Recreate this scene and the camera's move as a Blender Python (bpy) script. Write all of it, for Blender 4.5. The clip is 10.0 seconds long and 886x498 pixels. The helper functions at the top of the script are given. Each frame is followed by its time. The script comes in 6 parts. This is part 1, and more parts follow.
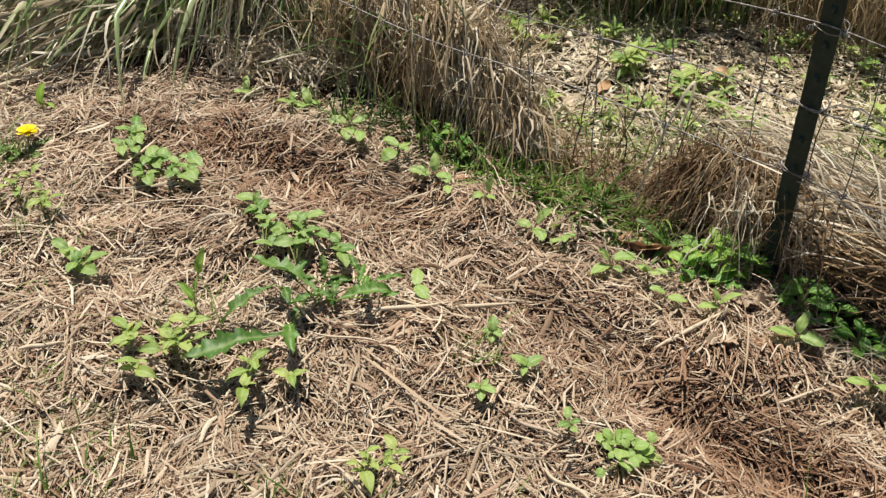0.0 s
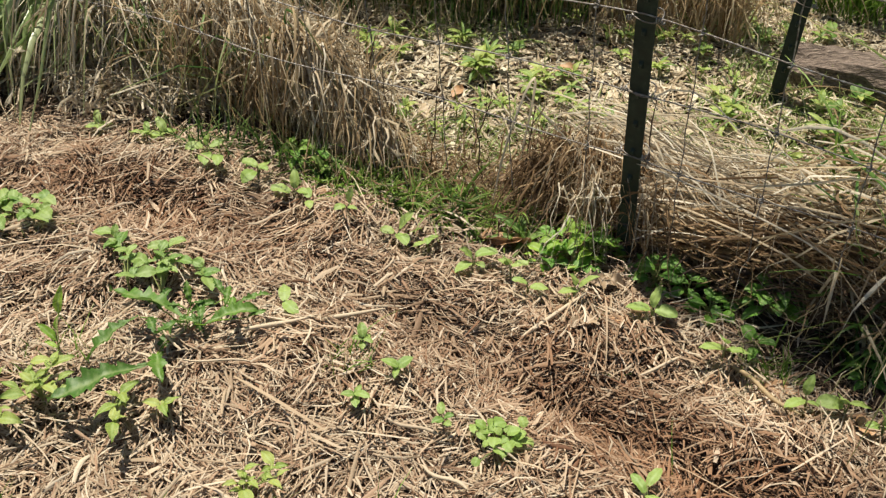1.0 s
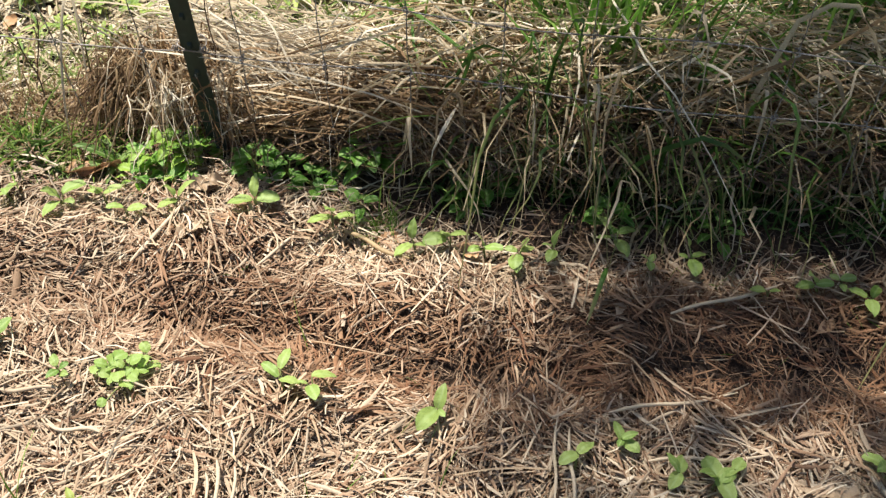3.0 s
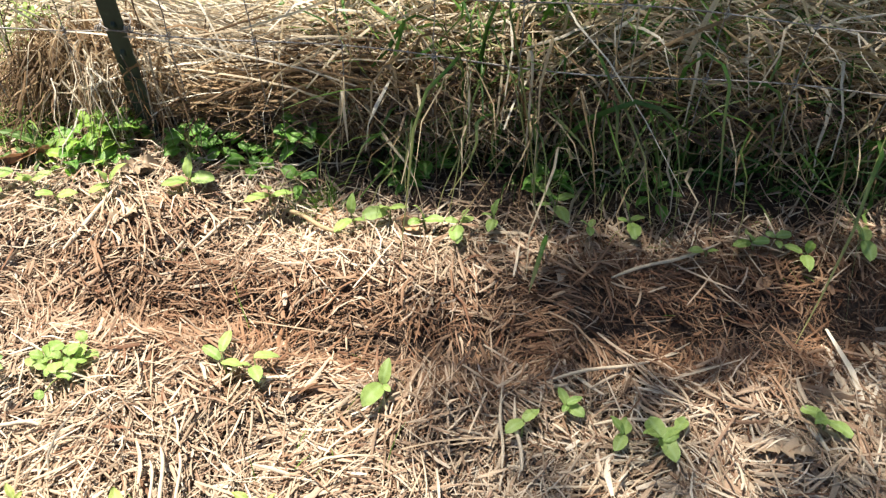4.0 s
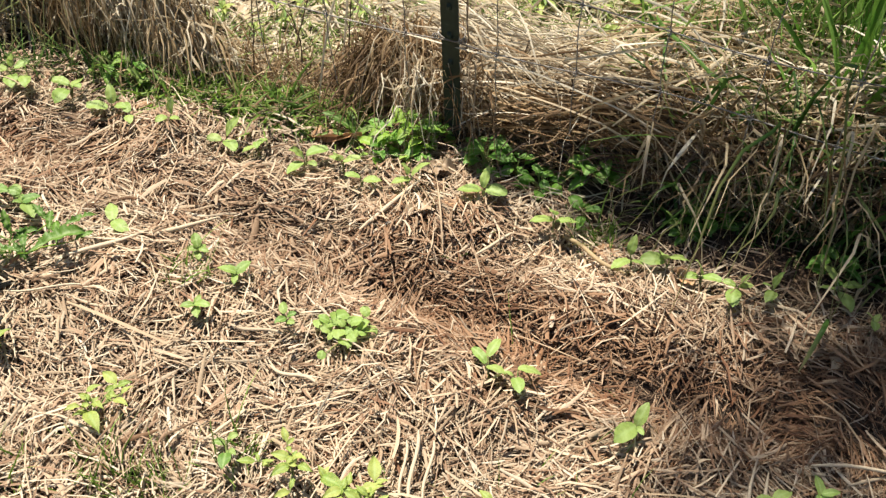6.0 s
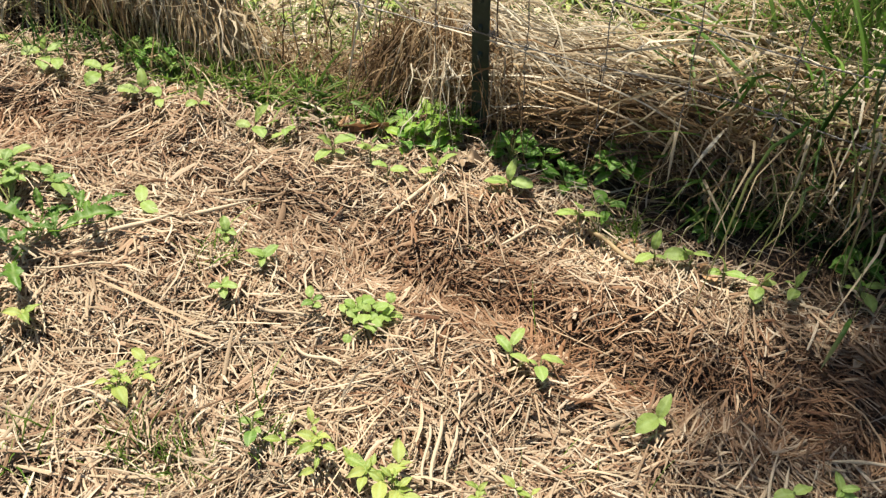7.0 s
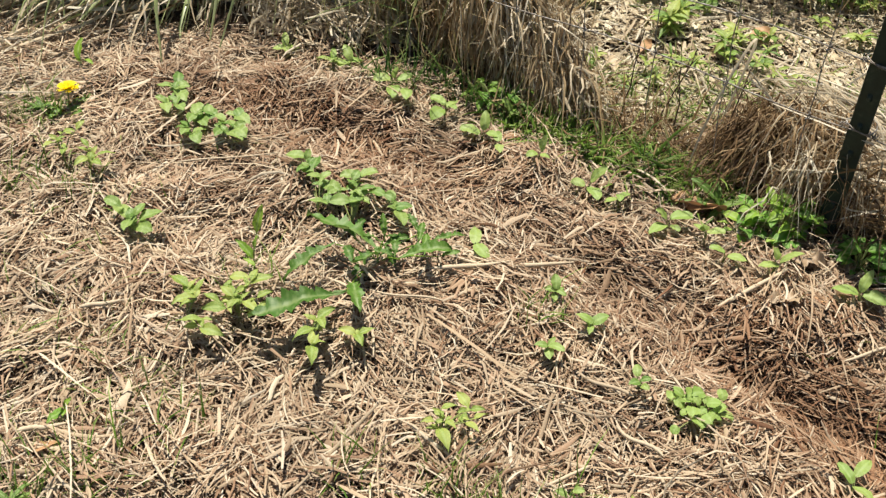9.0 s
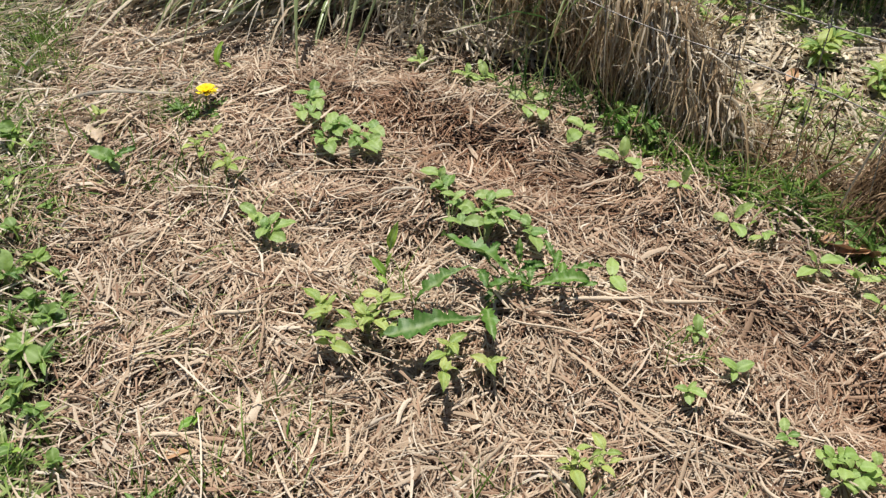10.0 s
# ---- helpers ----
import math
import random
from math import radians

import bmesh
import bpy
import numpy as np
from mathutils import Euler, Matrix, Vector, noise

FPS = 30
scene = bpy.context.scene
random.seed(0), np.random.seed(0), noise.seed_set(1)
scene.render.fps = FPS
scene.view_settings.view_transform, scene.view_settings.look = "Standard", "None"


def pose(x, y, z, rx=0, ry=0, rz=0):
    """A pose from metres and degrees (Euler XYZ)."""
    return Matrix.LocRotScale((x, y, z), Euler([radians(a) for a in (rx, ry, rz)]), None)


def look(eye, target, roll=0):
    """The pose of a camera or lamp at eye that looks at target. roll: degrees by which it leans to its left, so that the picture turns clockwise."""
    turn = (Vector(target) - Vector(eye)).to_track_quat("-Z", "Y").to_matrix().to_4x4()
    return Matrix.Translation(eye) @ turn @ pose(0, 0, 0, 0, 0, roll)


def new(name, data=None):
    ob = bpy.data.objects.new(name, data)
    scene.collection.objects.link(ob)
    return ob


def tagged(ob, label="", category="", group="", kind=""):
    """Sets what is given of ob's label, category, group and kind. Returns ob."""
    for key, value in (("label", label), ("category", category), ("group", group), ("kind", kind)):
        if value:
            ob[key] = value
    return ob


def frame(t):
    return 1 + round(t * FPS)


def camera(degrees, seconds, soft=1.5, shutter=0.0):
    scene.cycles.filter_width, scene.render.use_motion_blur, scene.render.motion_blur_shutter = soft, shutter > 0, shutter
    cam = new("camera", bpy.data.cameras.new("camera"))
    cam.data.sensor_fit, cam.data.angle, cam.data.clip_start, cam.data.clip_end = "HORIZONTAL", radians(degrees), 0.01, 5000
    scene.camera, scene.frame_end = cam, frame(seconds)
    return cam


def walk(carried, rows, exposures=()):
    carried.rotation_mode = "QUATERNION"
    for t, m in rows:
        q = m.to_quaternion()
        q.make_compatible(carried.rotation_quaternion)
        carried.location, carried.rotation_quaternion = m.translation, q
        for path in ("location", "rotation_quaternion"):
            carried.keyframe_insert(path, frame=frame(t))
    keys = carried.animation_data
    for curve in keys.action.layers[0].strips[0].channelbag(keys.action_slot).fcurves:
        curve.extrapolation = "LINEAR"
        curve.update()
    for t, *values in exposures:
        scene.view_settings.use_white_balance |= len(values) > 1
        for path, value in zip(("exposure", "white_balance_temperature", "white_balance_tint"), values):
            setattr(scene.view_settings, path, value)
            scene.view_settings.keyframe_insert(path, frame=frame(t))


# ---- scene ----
cam = camera(50.2, 10.0, soft=1.35)
PATH = [
    (0, (0.159, 0.049, 1.233), (0.022, 1.562, -0.068), 1.5),
    (0.5, (0.181, 0.038, 1.235), (0.132, 1.577, -0.042), 1.4),
    (1, (0.222, 0.018, 1.24), (0.302, 1.56, -0.032), 0.9),
    (1.5, (0.272, 0.009, 1.238), (0.515, 1.513, -0.058), 1.0),
    (2, (0.318, 0.006, 1.24), (0.707, 1.448, -0.091), 1.1),
    (2.5, (0.357, -0.005, 1.235), (0.869, 1.367, -0.127), 1.0),
    (3, (0.388, -0.02, 1.217), (1.042, 1.233, -0.198), 1.8),
    (3.2, (0.396, -0.023, 1.21), (1.101, 1.175, -0.228), 2.4),
    (3.7, (0.413, -0.022, 1.212), (1.167, 1.118, -0.255), 2.5),
    (4.3, (0.399, -0.017, 1.222), (1.048, 1.206, -0.221), 2.0),
    (4.5, (0.385, -0.013, 1.225), (0.974, 1.253, -0.206), 1.6),
    (5, (0.335, -0.014, 1.225), (0.779, 1.34, -0.179), 1.6),
    (5.5, (0.306, -0.013, 1.227), (0.673, 1.361, -0.179), 2.0),
    (5.7, (0.293, -0.009, 1.232), (0.646, 1.361, -0.182), 2.1),
    (7, (0.243, -0.034, 1.223), (0.571, 1.348, -0.186), 3.5),
    (7.5, (0.22, -0.033, 1.213), (0.519, 1.336, -0.214), 4.2),
    (8, (0.167, -0.018, 1.215), (0.411, 1.383, -0.191), 4.9),
    (8.5, (0.1, 0.005, 1.217), (0.204, 1.462, -0.149), 3.6),
    (9, (0.024, 0.036, 1.214), (-0.075, 1.503, -0.142), 2.5),
    (9.5, (-0.032, 0.068, 1.207), (-0.27, 1.522, -0.146), 2.1),
    (10, (-0.069, 0.08, 1.208), (-0.35, 1.526, -0.145), 1.4),
]
EXPOSURES = [(0, 0.67, 6600, 6), (1, 0.71, 7000, 5), (2.5, 1.01, 6750, 7), (3.2, 1.25, 6700, 7), (4.5, 1.64, 6650, 6), (5.5, 1.27, 6850, 6), (7, 1.02, 7100, 5), (8.5, 0.89, 7100, 4), (9, 0.81, 6950, 5), (10, 0.66, 6400, 9)]
walk(cam, [(t, look(eye, target, roll)) for t, eye, target, roll in PATH], EXPOSURES)

# ---- light ----
TO_SUN = Vector((-0.140, 0.285, 0.948)).normalized()
world = bpy.data.worlds.new("sky")
scene.world = world
world.use_nodes = True
wn = world.node_tree.nodes
sky = wn.new("ShaderNodeTexSky")
sky.sky_type = "NISHITA"
sky.sun_disc = False
sky.sun_elevation = math.asin(TO_SUN.z)
sky.sun_rotation = math.atan2(TO_SUN.x, TO_SUN.y)
wn["Background"].inputs[1].default_value = 0.0565
world.node_tree.links.new(sky.outputs[0], wn["Background"].inputs[0])
sun = new("sun", bpy.data.lights.new("sun", "SUN"))
sun.data.energy = 5.0
sun.data.angle = radians(0.55)
sun.data.color = (1.0, 0.945, 0.865)
sun.matrix_world = look(TO_SUN * 30, (0, 0, 0))

# ---- materials ----
def material(name, rough=0.8, metal=0.0, translucent=0.0):
    m = bpy.data.materials.new(name)
    m.use_nodes = True
    n, l = m.node_tree.nodes, m.node_tree.links
    b = n["Principled BSDF"]
    b.inputs["Roughness"].default_value = rough
    b.inputs["Metallic"].default_value = metal
    return m, n, l, b


def ramp(n, stops):
    r = n.new("ShaderNodeValToRGB")
    e = r.color_ramp.elements
    e[0].position, e[0].color = stops[0][0], (*stops[0][1], 1)
    e[1].position, e[1].color = stops[-1][0], (*stops[-1][1], 1)
    for p, c in stops[1:-1]:
        k = e.new(p)
        k.color = (*c, 1)
    return r


def mix(n, l, kind, fac, a, b):
    m = n.new("ShaderNodeMix")
    m.data_type, m.blend_type = "RGBA", kind
    for socket, value in ((m.inputs[0], fac), (m.inputs[6], a), (m.inputs[7], b)):
        if isinstance(value, (int, float)):
            socket.default_value = value
        elif isinstance(value, tuple):
            socket.default_value = (*value, 1)
        else:
            l.new(value, socket)
    return m.outputs[2]


def noise_tex(n, l, scale, detail=4.0, rough=0.6, stretch=None):
    co = n.new("ShaderNodeTexCoord")
    t = n.new("ShaderNodeTexNoise")
    t.inputs["Scale"].default_value = scale
    t.inputs["Detail"].default_value = detail
    t.inputs["Roughness"].default_value = rough
    if stretch:
        mp = n.new("ShaderNodeMapping")
        mp.inputs["Scale"].default_value = stretch
        l.new(co.outputs["Object"], mp.inputs["Vector"])
        l.new(mp.outputs[0], t.inputs["Vector"])
    else:
        l.new(co.outputs["Object"], t.inputs["Vector"])
    return t


def bump(n, l, b, height, strength=0.4, distance=0.002):
    k = n.new("ShaderNodeBump")
    k.inputs["Strength"].default_value = strength
    k.inputs["Distance"].default_value = distance
    l.new(height, k.inputs["Height"])
    l.new(k.outputs[0], b.inputs["Normal"])


def let_through(m, n, l, b, colour, share):
    """Adds light passing through a thin leaf or blade."""
    t = n.new("ShaderNodeBsdfTranslucent")
    l.new(colour, t.inputs[0])
    s = n.new("ShaderNodeMixShader")
    s.inputs[0].default_value = share
    l.new(b.outputs[0], s.inputs[1])
    l.new(t.outputs[0], s.inputs[2])
    l.new(s.outputs[0], n["Material Output"].inputs[0])


def fibre(name, stops, damp_shade_colour=None, tip_colour=None, translucent=0.2, rough=0.7, patch=0.35, spec=0.3):
    """Straw and grass: a tone for each piece, patches, fine grain along it, damp and shade-browned parts and dry tips.
    """
    m, n, l, b = material(name, rough)
    b.inputs["Specular IOR Level"].default_value = spec
    g = n.new("ShaderNodeNewGeometry")
    c = ramp(n, stops)
    l.new(g.outputs["Random Per Island"], c.inputs[0])
    col = c.outputs[0]
    big = noise_tex(n, l, 5.0, 3)
    br = ramp(n, [(0.3, (1 - patch,) * 3), (0.7, (1.0, 1.0, 1.0))])
    l.new(big.outputs[0], br.inputs[0])
    col = mix(n, l, "MULTIPLY", 1.0, col, br.outputs[0])
    fine = noise_tex(n, l, 420.0, 2)
    fr = ramp(n, [(0.3, (0.72, 0.7, 0.66)), (0.65, (1.0, 1.0, 1.0))])
    l.new(fine.outputs[0], fr.inputs[0])
    col = mix(n, l, "MULTIPLY", 0.8, col, fr.outputs[0])
    if tip_colour:
        a = n.new("ShaderNodeAttribute")
        a.attribute_name = "along"
        tr = ramp(n, [(0.55, (0, 0, 0)), (1.0, (1, 1, 1))])
        l.new(a.outputs["Fac"], tr.inputs[0])
        col = mix(n, l, "MIX", tr.outputs[0], col, tip_colour)
    if damp_shade_colour:
        a = n.new("ShaderNodeAttribute")
        a.attribute_name = "damp"
        wet = mix(n, l, "MULTIPLY", 1.0, col, damp_shade_colour)
        col = mix(n, l, "MIX", a.outputs["Fac"], col, wet)
    l.new(col, b.inputs["Base Color"])
    bump(n, l, b, fine.outputs[0], 0.3, 0.0006)
    if translucent:
        let_through(m, n, l, b, col, translucent)
    return m


def leaf_material(name, light, dark, translucent=0.45, rough=0.5, vein=(0.45, 0.6, 0.25), yellow=None):
    m, n, l, b = material(name, rough)
    b.inputs["Specular IOR Level"].default_value = 0.45
    o = n.new("ShaderNodeObjectInfo")
    c = ramp(n, [(0.0, dark), (1.0, light)])
    l.new(o.outputs["Random"], c.inputs[0])
    t = noise_tex(n, l, 90.0, 3)
    tr = ramp(n, [(0.3, (0.7, 0.74, 0.62)), (0.7, (1.0, 1.0, 1.0))])
    l.new(t.outputs[0], tr.inputs[0])
    col = mix(n, l, "MULTIPLY", 1.0, c.outputs[0], tr.outputs[0])
    if yellow:
        t2 = noise_tex(n, l, 28.0, 2)
        yr = ramp(n, [(0.52, (0, 0, 0)), (0.72, (1, 1, 1))])
        l.new(t2.outputs[0], yr.inputs[0])
        col = mix(n, l, "MIX", yr.outputs[0], col, yellow)
    a = n.new("ShaderNodeAttribute")
    a.attribute_name = "vein"
    f = n.new("ShaderNodeMath")
    f.operation = "MULTIPLY"
    f.inputs[1].default_value = 0.45
    l.new(a.outputs["Fac"], f.inputs[0])
    col = mix(n, l, "MIX", f.outputs[0], col, vein)
    l.new(col, b.inputs["Base Color"])
    bump(n, l, b, t.outputs[0], 0.35, 0.001)
    let_through(m, n, l, b, col, translucent)
    return m


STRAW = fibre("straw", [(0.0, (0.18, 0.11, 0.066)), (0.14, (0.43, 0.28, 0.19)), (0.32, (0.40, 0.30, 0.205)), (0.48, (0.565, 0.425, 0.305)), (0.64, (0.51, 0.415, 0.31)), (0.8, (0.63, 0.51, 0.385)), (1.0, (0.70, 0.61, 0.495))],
              damp_shade_colour=(0.52, 0.37, 0.29), translucent=0.17, patch=0.30)
STALK = fibre("pale_straw", [(0.0, (0.44, 0.33, 0.225)), (0.5, (0.58, 0.465, 0.34)), (1.0, (0.65, 0.565, 0.45))], damp_shade_colour=(0.56, 0.41, 0.32), translucent=0.15, patch=0.15)
DRY = fibre("dry_grass", [(0.0, (0.21, 0.13, 0.068)), (0.35, (0.45, 0.32, 0.18)), (0.7, (0.64, 0.50, 0.32)), (1.0, (0.79, 0.68, 0.50))], translucent=0.46)
PALE = fibre("bleached_grass", [(0.0, (0.34, 0.255, 0.165)), (0.4, (0.56, 0.46, 0.33)), (1.0, (0.77, 0.705, 0.59))], translucent=0.32, patch=0.25)
# rotted furrow straw; in the thatch its dark tone carries shade
ROT_SHADE = fibre("rotting_straw", [(0.0, (0.045, 0.028, 0.02)), (0.6, (0.17, 0.105, 0.068)), (1.0, (0.44, 0.31, 0.21))], translucent=0.05)
RUST = fibre("brown_grass", [(0.0, (0.12, 0.07, 0.035)), (0.5, (0.27, 0.165, 0.085)), (1.0, (0.46, 0.33, 0.19))], translucent=0.25)
GREEN = fibre("green_grass", [(0.0, (0.035, 0.09, 0.016)), (0.6, (0.085, 0.19, 0.035)), (1.0, (0.17, 0.28, 0.07))], tip_colour=(0.30, 0.28, 0.12), translucent=0.35, rough=0.5)
GREYGREEN = fibre("grey_green_grass", [(0.0, (0.08, 0.14, 0.045)), (0.5, (0.20, 0.27, 0.11)), (1.0, (0.42, 0.43, 0.27))], tip_colour=(0.42, 0.36, 0.23), translucent=0.3, rough=0.5)
TUSSOCK = fibre("tussock_grass", [(0.0, (0.10, 0.22, 0.045)), (0.5, (0.27, 0.42, 0.14)), (1.0, (0.66, 0.72, 0.48))], tip_colour=(0.46, 0.52, 0.26), translucent=0.5, rough=0.32, spec=0.6)
LUSH = fibre("bright_grass", [(0.0, (0.08, 0.19, 0.02)), (1.0, (0.22, 0.36, 0.06))], tip_colour=(0.26, 0.36, 0.09), translucent=0.4, rough=0.5)
MEADOW = fibre("meadow_grass", [(0.0, (0.07, 0.19, 0.025)), (0.6, (0.16, 0.35, 0.05)), (1.0, (0.27, 0.46, 0.085))], tip_colour=(0.26, 0.40, 0.11), translucent=0.5, rough=0.45)
LAWN = fibre("lawn_grass", [(0.0, (0.13, 0.23, 0.05)), (0.6, (0.24, 0.35, 0.09)), (1.0, (0.38, 0.46, 0.16))], tip_colour=(0.40, 0.42, 0.18), translucent=0.4, rough=0.5)
LITTER = fibre("leaf_litter", [(0.0, (0.22, 0.15, 0.09)), (0.3, (0.47, 0.37, 0.25)), (0.7, (0.66, 0.56, 0.41)), (1.0, (0.80, 0.72, 0.57))], translucent=0.1)
STEMWOOD = fibre("weed_stalk", [(0.0, (0.06, 0.035, 0.025)), (1.0, (0.20, 0.13, 0.085))], translucent=0.0)
SEEDLING = leaf_material("seedling_leaf", (0.42, 0.53, 0.17), (0.30, 0.44, 0.115), rough=0.45)
SEEDSTEM = leaf_material("seedling_stem", (0.30, 0.34, 0.12), (0.22, 0.24, 0.10), translucent=0.1)
LIME = leaf_material("lime_leaf", (0.48, 0.54, 0.16), (0.24, 0.36, 0.075), yellow=(0.48, 0.48, 0.14))
# weed leaf again, with the shade under the grass put into its green
FOOTLEAF = leaf_material("shade_toned_leaf", (0.20, 0.40, 0.06), (0.10, 0.25, 0.035))
WEED = leaf_material("weed_leaf", (0.34, 0.50, 0.075), (0.17, 0.34, 0.04))
TURFLEAF = leaf_material("lawn_weed_leaf", (0.24, 0.36, 0.08), (0.10, 0.20, 0.035))
DOCK = leaf_material("toothed_leaf", (0.13, 0.25, 0.035), (0.05, 0.13, 0.016), translucent=0.3, vein=(0.30, 0.36, 0.16))
MINT = leaf_material("soft_green_leaf", (0.38, 0.49, 0.16), (0.15, 0.28, 0.06), rough=0.42)
BROWNLEAF = leaf_material("fallen_leaf", (0.52, 0.30, 0.17), (0.34, 0.185, 0.10), translucent=0.15, vein=(0.22, 0.13, 0.08))
GREYLEAF = leaf_material("weathered_leaf", (0.50, 0.38, 0.28), (0.36, 0.25, 0.175), translucent=0.1, vein=(0.26, 0.20, 0.15))


def ground_material():
    m, n, l, b = material("garden_soil", 0.95)
    t = noise_tex(n, l, 9.0, 6)
    c = ramp(n, [(0.3, (0.026, 0.015, 0.009)), (0.5, (0.058, 0.034, 0.021)), (0.72, (0.12, 0.076, 0.050))])
    l.new(t.outputs[0], c.inputs[0])
    f = noise_tex(n, l, 150.0, 3)
    fr = ramp(n, [(0.3, (0.55, 0.55, 0.55)), (0.7, (1.15, 1.1, 1.0))])
    l.new(f.outputs[0], fr.inputs[0])
    col = mix(n, l, "MULTIPLY", 1.0, c.outputs[0], fr.outputs[0])
    # worn grass takes over from bare soil away from the bed
    co = n.new("ShaderNodeTexCoord")
    away = n.new("ShaderNodeVectorMath")
    away.operation = "DISTANCE"
    away.inputs[1].default_value = (0.3, 1.5, 0.0)
    l.new(co.outputs["Object"], away.inputs[0])
    wob = n.new("ShaderNodeMath")
    wob.operation = "MULTIPLY_ADD"
    wob.inputs[1].default_value = 1.6
    l.new(noise_tex(n, l, 1.3, 4).outputs[0], wob.inputs[0])
    l.new(away.outputs["Value"], wob.inputs[2])
    share = n.new("ShaderNodeMapRange")
    share.inputs["From Min"].default_value, share.inputs["From Max"].default_value = 2.7, 3.6
    l.new(wob.outputs[0], share.inputs["Value"])
    turf = ramp(n, [(0.3, (0.075, 0.105, 0.03)), (0.5, (0.16, 0.18, 0.06)), (0.7, (0.30, 0.26, 0.13))])
    l.new(noise_tex(n, l, 6.0, 8, 0.7).outputs[0], turf.inputs[0])
    col = mix(n, l, "MIX", share.outputs[0], col, mix(n, l, "MULTIPLY", 1.0, turf.outputs[0], fr.outputs[0]))
    l.new(col, b.inputs["Base Color"])
    bump(n, l, b, f.outputs[0], 0.8, 0.01)
    return m


def painted_steel():
    m, n, l, b = material("dark_green_paint", 0.42)
    t = noise_tex(n, l, 55.0, 5)
    c = ramp(n, [(0.35, (0.010, 0.018, 0.013)), (0.58, (0.022, 0.034, 0.024)), (0.75, (0.062, 0.068, 0.052))])
    l.new(t.outputs[0], c.inputs[0])
    l.new(c.outputs[0], b.inputs["Base Color"])
    b.inputs["Specular IOR Level"].default_value = 0.3
    r = ramp(n, [(0.3, (0.45,) * 3), (0.8, (0.8,) * 3)])
    l.new(t.outputs[0], r.inputs[0])
    l.new(r.outputs[0], b.inputs["Roughness"])
    bump(n, l, b, t.outputs[0], 0.2, 0.001)
    return m


def galvanised():
    m, n, l, b = material("galvanised_wire", 0.75, 0.2)
    t = noise_tex(n, l, 120.0, 4)
    c = ramp(n, [(0.35, (0.10, 0.075, 0.06)), (0.52, (0.22, 0.195, 0.175)), (0.72, (0.46, 0.45, 0.44))])
    l.new(t.outputs[0], c.inputs[0])
    l.new(c.outputs[0], b.inputs["Base Color"])
    return m


def bark_material():
    m, n, l, b = material("old_bark", 0.9)
    t = noise_tex(n, l, 30.0, 6, stretch=(1, 6, 6))
    c = ramp(n, [(0.3, (0.05, 0.035, 0.028)), (0.6, (0.20, 0.15, 0.12)), (0.8, (0.42, 0.35, 0.29))])
    l.new(t.outputs[0], c.inputs[0])
    l.new(c.outputs[0], b.inputs["Base Color"])
    bump(n, l, b, t.outputs[0], 0.9, 0.012)
    return m


def petal_material():
    m, n, l, b = material("yellow_petal", 0.6)
    g = n.new("ShaderNodeNewGeometry")
    c = ramp(n, [(0.0, (0.86, 0.66, 0.008)), (1.0, (0.95, 0.84, 0.03))])
    l.new(g.outputs["Random Per Island"], c.inputs[0])
    l.new(c.outputs[0], b.inputs["Base Color"])
    let_through(m, n, l, b, c.outputs[0], 0.3)
    return m


SOIL, PAINT, WIRE, BARK, PETAL = ground_material(), painted_steel(), galvanised(), bark_material(), petal_material()

# ---- shape helpers ----
rng = np.random.default_rng(7)


def mesh_of(name, verts, faces, mat, smooth=True, **floats):
    """A mesh from arrays: verts (n, 3), faces (m, 3 or 4); further arguments are point attributes."""
    verts, faces = np.asarray(verts, np.float32), np.asarray(faces, np.int32)
    me = bpy.data.meshes.new(name)
    k = faces.shape[1]
    me.vertices.add(len(verts))
    me.vertices.foreach_set("co", verts.ravel())
    me.loops.add(faces.size)
    me.loops.foreach_set("vertex_index", faces.ravel())
    me.polygons.add(len(faces))
    me.polygons.foreach_set("loop_start", np.arange(0, faces.size, k, dtype=np.int32))
    me.polygons.foreach_set("use_smooth", np.full(len(faces), smooth))
    me.update(calc_edges=True)
    for key, values in floats.items():
        at = me.attributes.new(key, "FLOAT", "POINT")
        at.data.foreach_set("value", np.asarray(values, np.float32))
    me.materials.append(mat)
    return me


def waves(count, low, high, seed):
    r = np.random.default_rng(seed)
    f = np.exp(r.uniform(np.log(low), np.log(high), count))
    a = r.uniform(0, 2 * np.pi, count)
    return f * np.cos(a), f * np.sin(a), r.uniform(0, 2 * np.pi, count), (low / f) ** 0.6


def field(x, y, w):
    """A smooth random field of about -1 to 1."""
    out = np.zeros(np.broadcast(x, y).shape)
    for fx, fy, p, a in zip(*w):
        out = out + a * np.sin(fx * x + fy * y + p)
    return out / (0.75 * np.sqrt((w[3] ** 2).sum()) * 2)


BUMPS, LUMPS, PATCHES, FLOW = waves(14, 10, 42, 1), waves(12, 40, 110, 2), waves(10, 5, 22, 3), waves(12, 5, 55, 4)
TRENCH = np.array([(-0.75, 1.78), (-0.44, 1.70), (-0.265, 1.645), (-0.09, 1.55), (0.124, 1.364), (0.275, 1.263), (0.449, 1.141), (0.6, 1.005), (0.69, 0.915), (0.842, 0.814), (0.958, 0.74), (1.169, 0.652), (1.37, 0.55), (1.7, 0.4)])
FRONT = np.array([(-2.2, 2.25), (-0.95, 2.12), (-0.56, 2.09), (-0.33, 2.05), (-0.13, 1.94), (0.14, 1.86), (0.33, 1.71), (0.5, 1.6), (0.64, 1.52), (0.82, 1.38), (0.96, 1.26), (1.06, 1.14), (1.2, 1.03), (1.43, 0.92), (1.63, 0.8), (2.2, 0.5)])


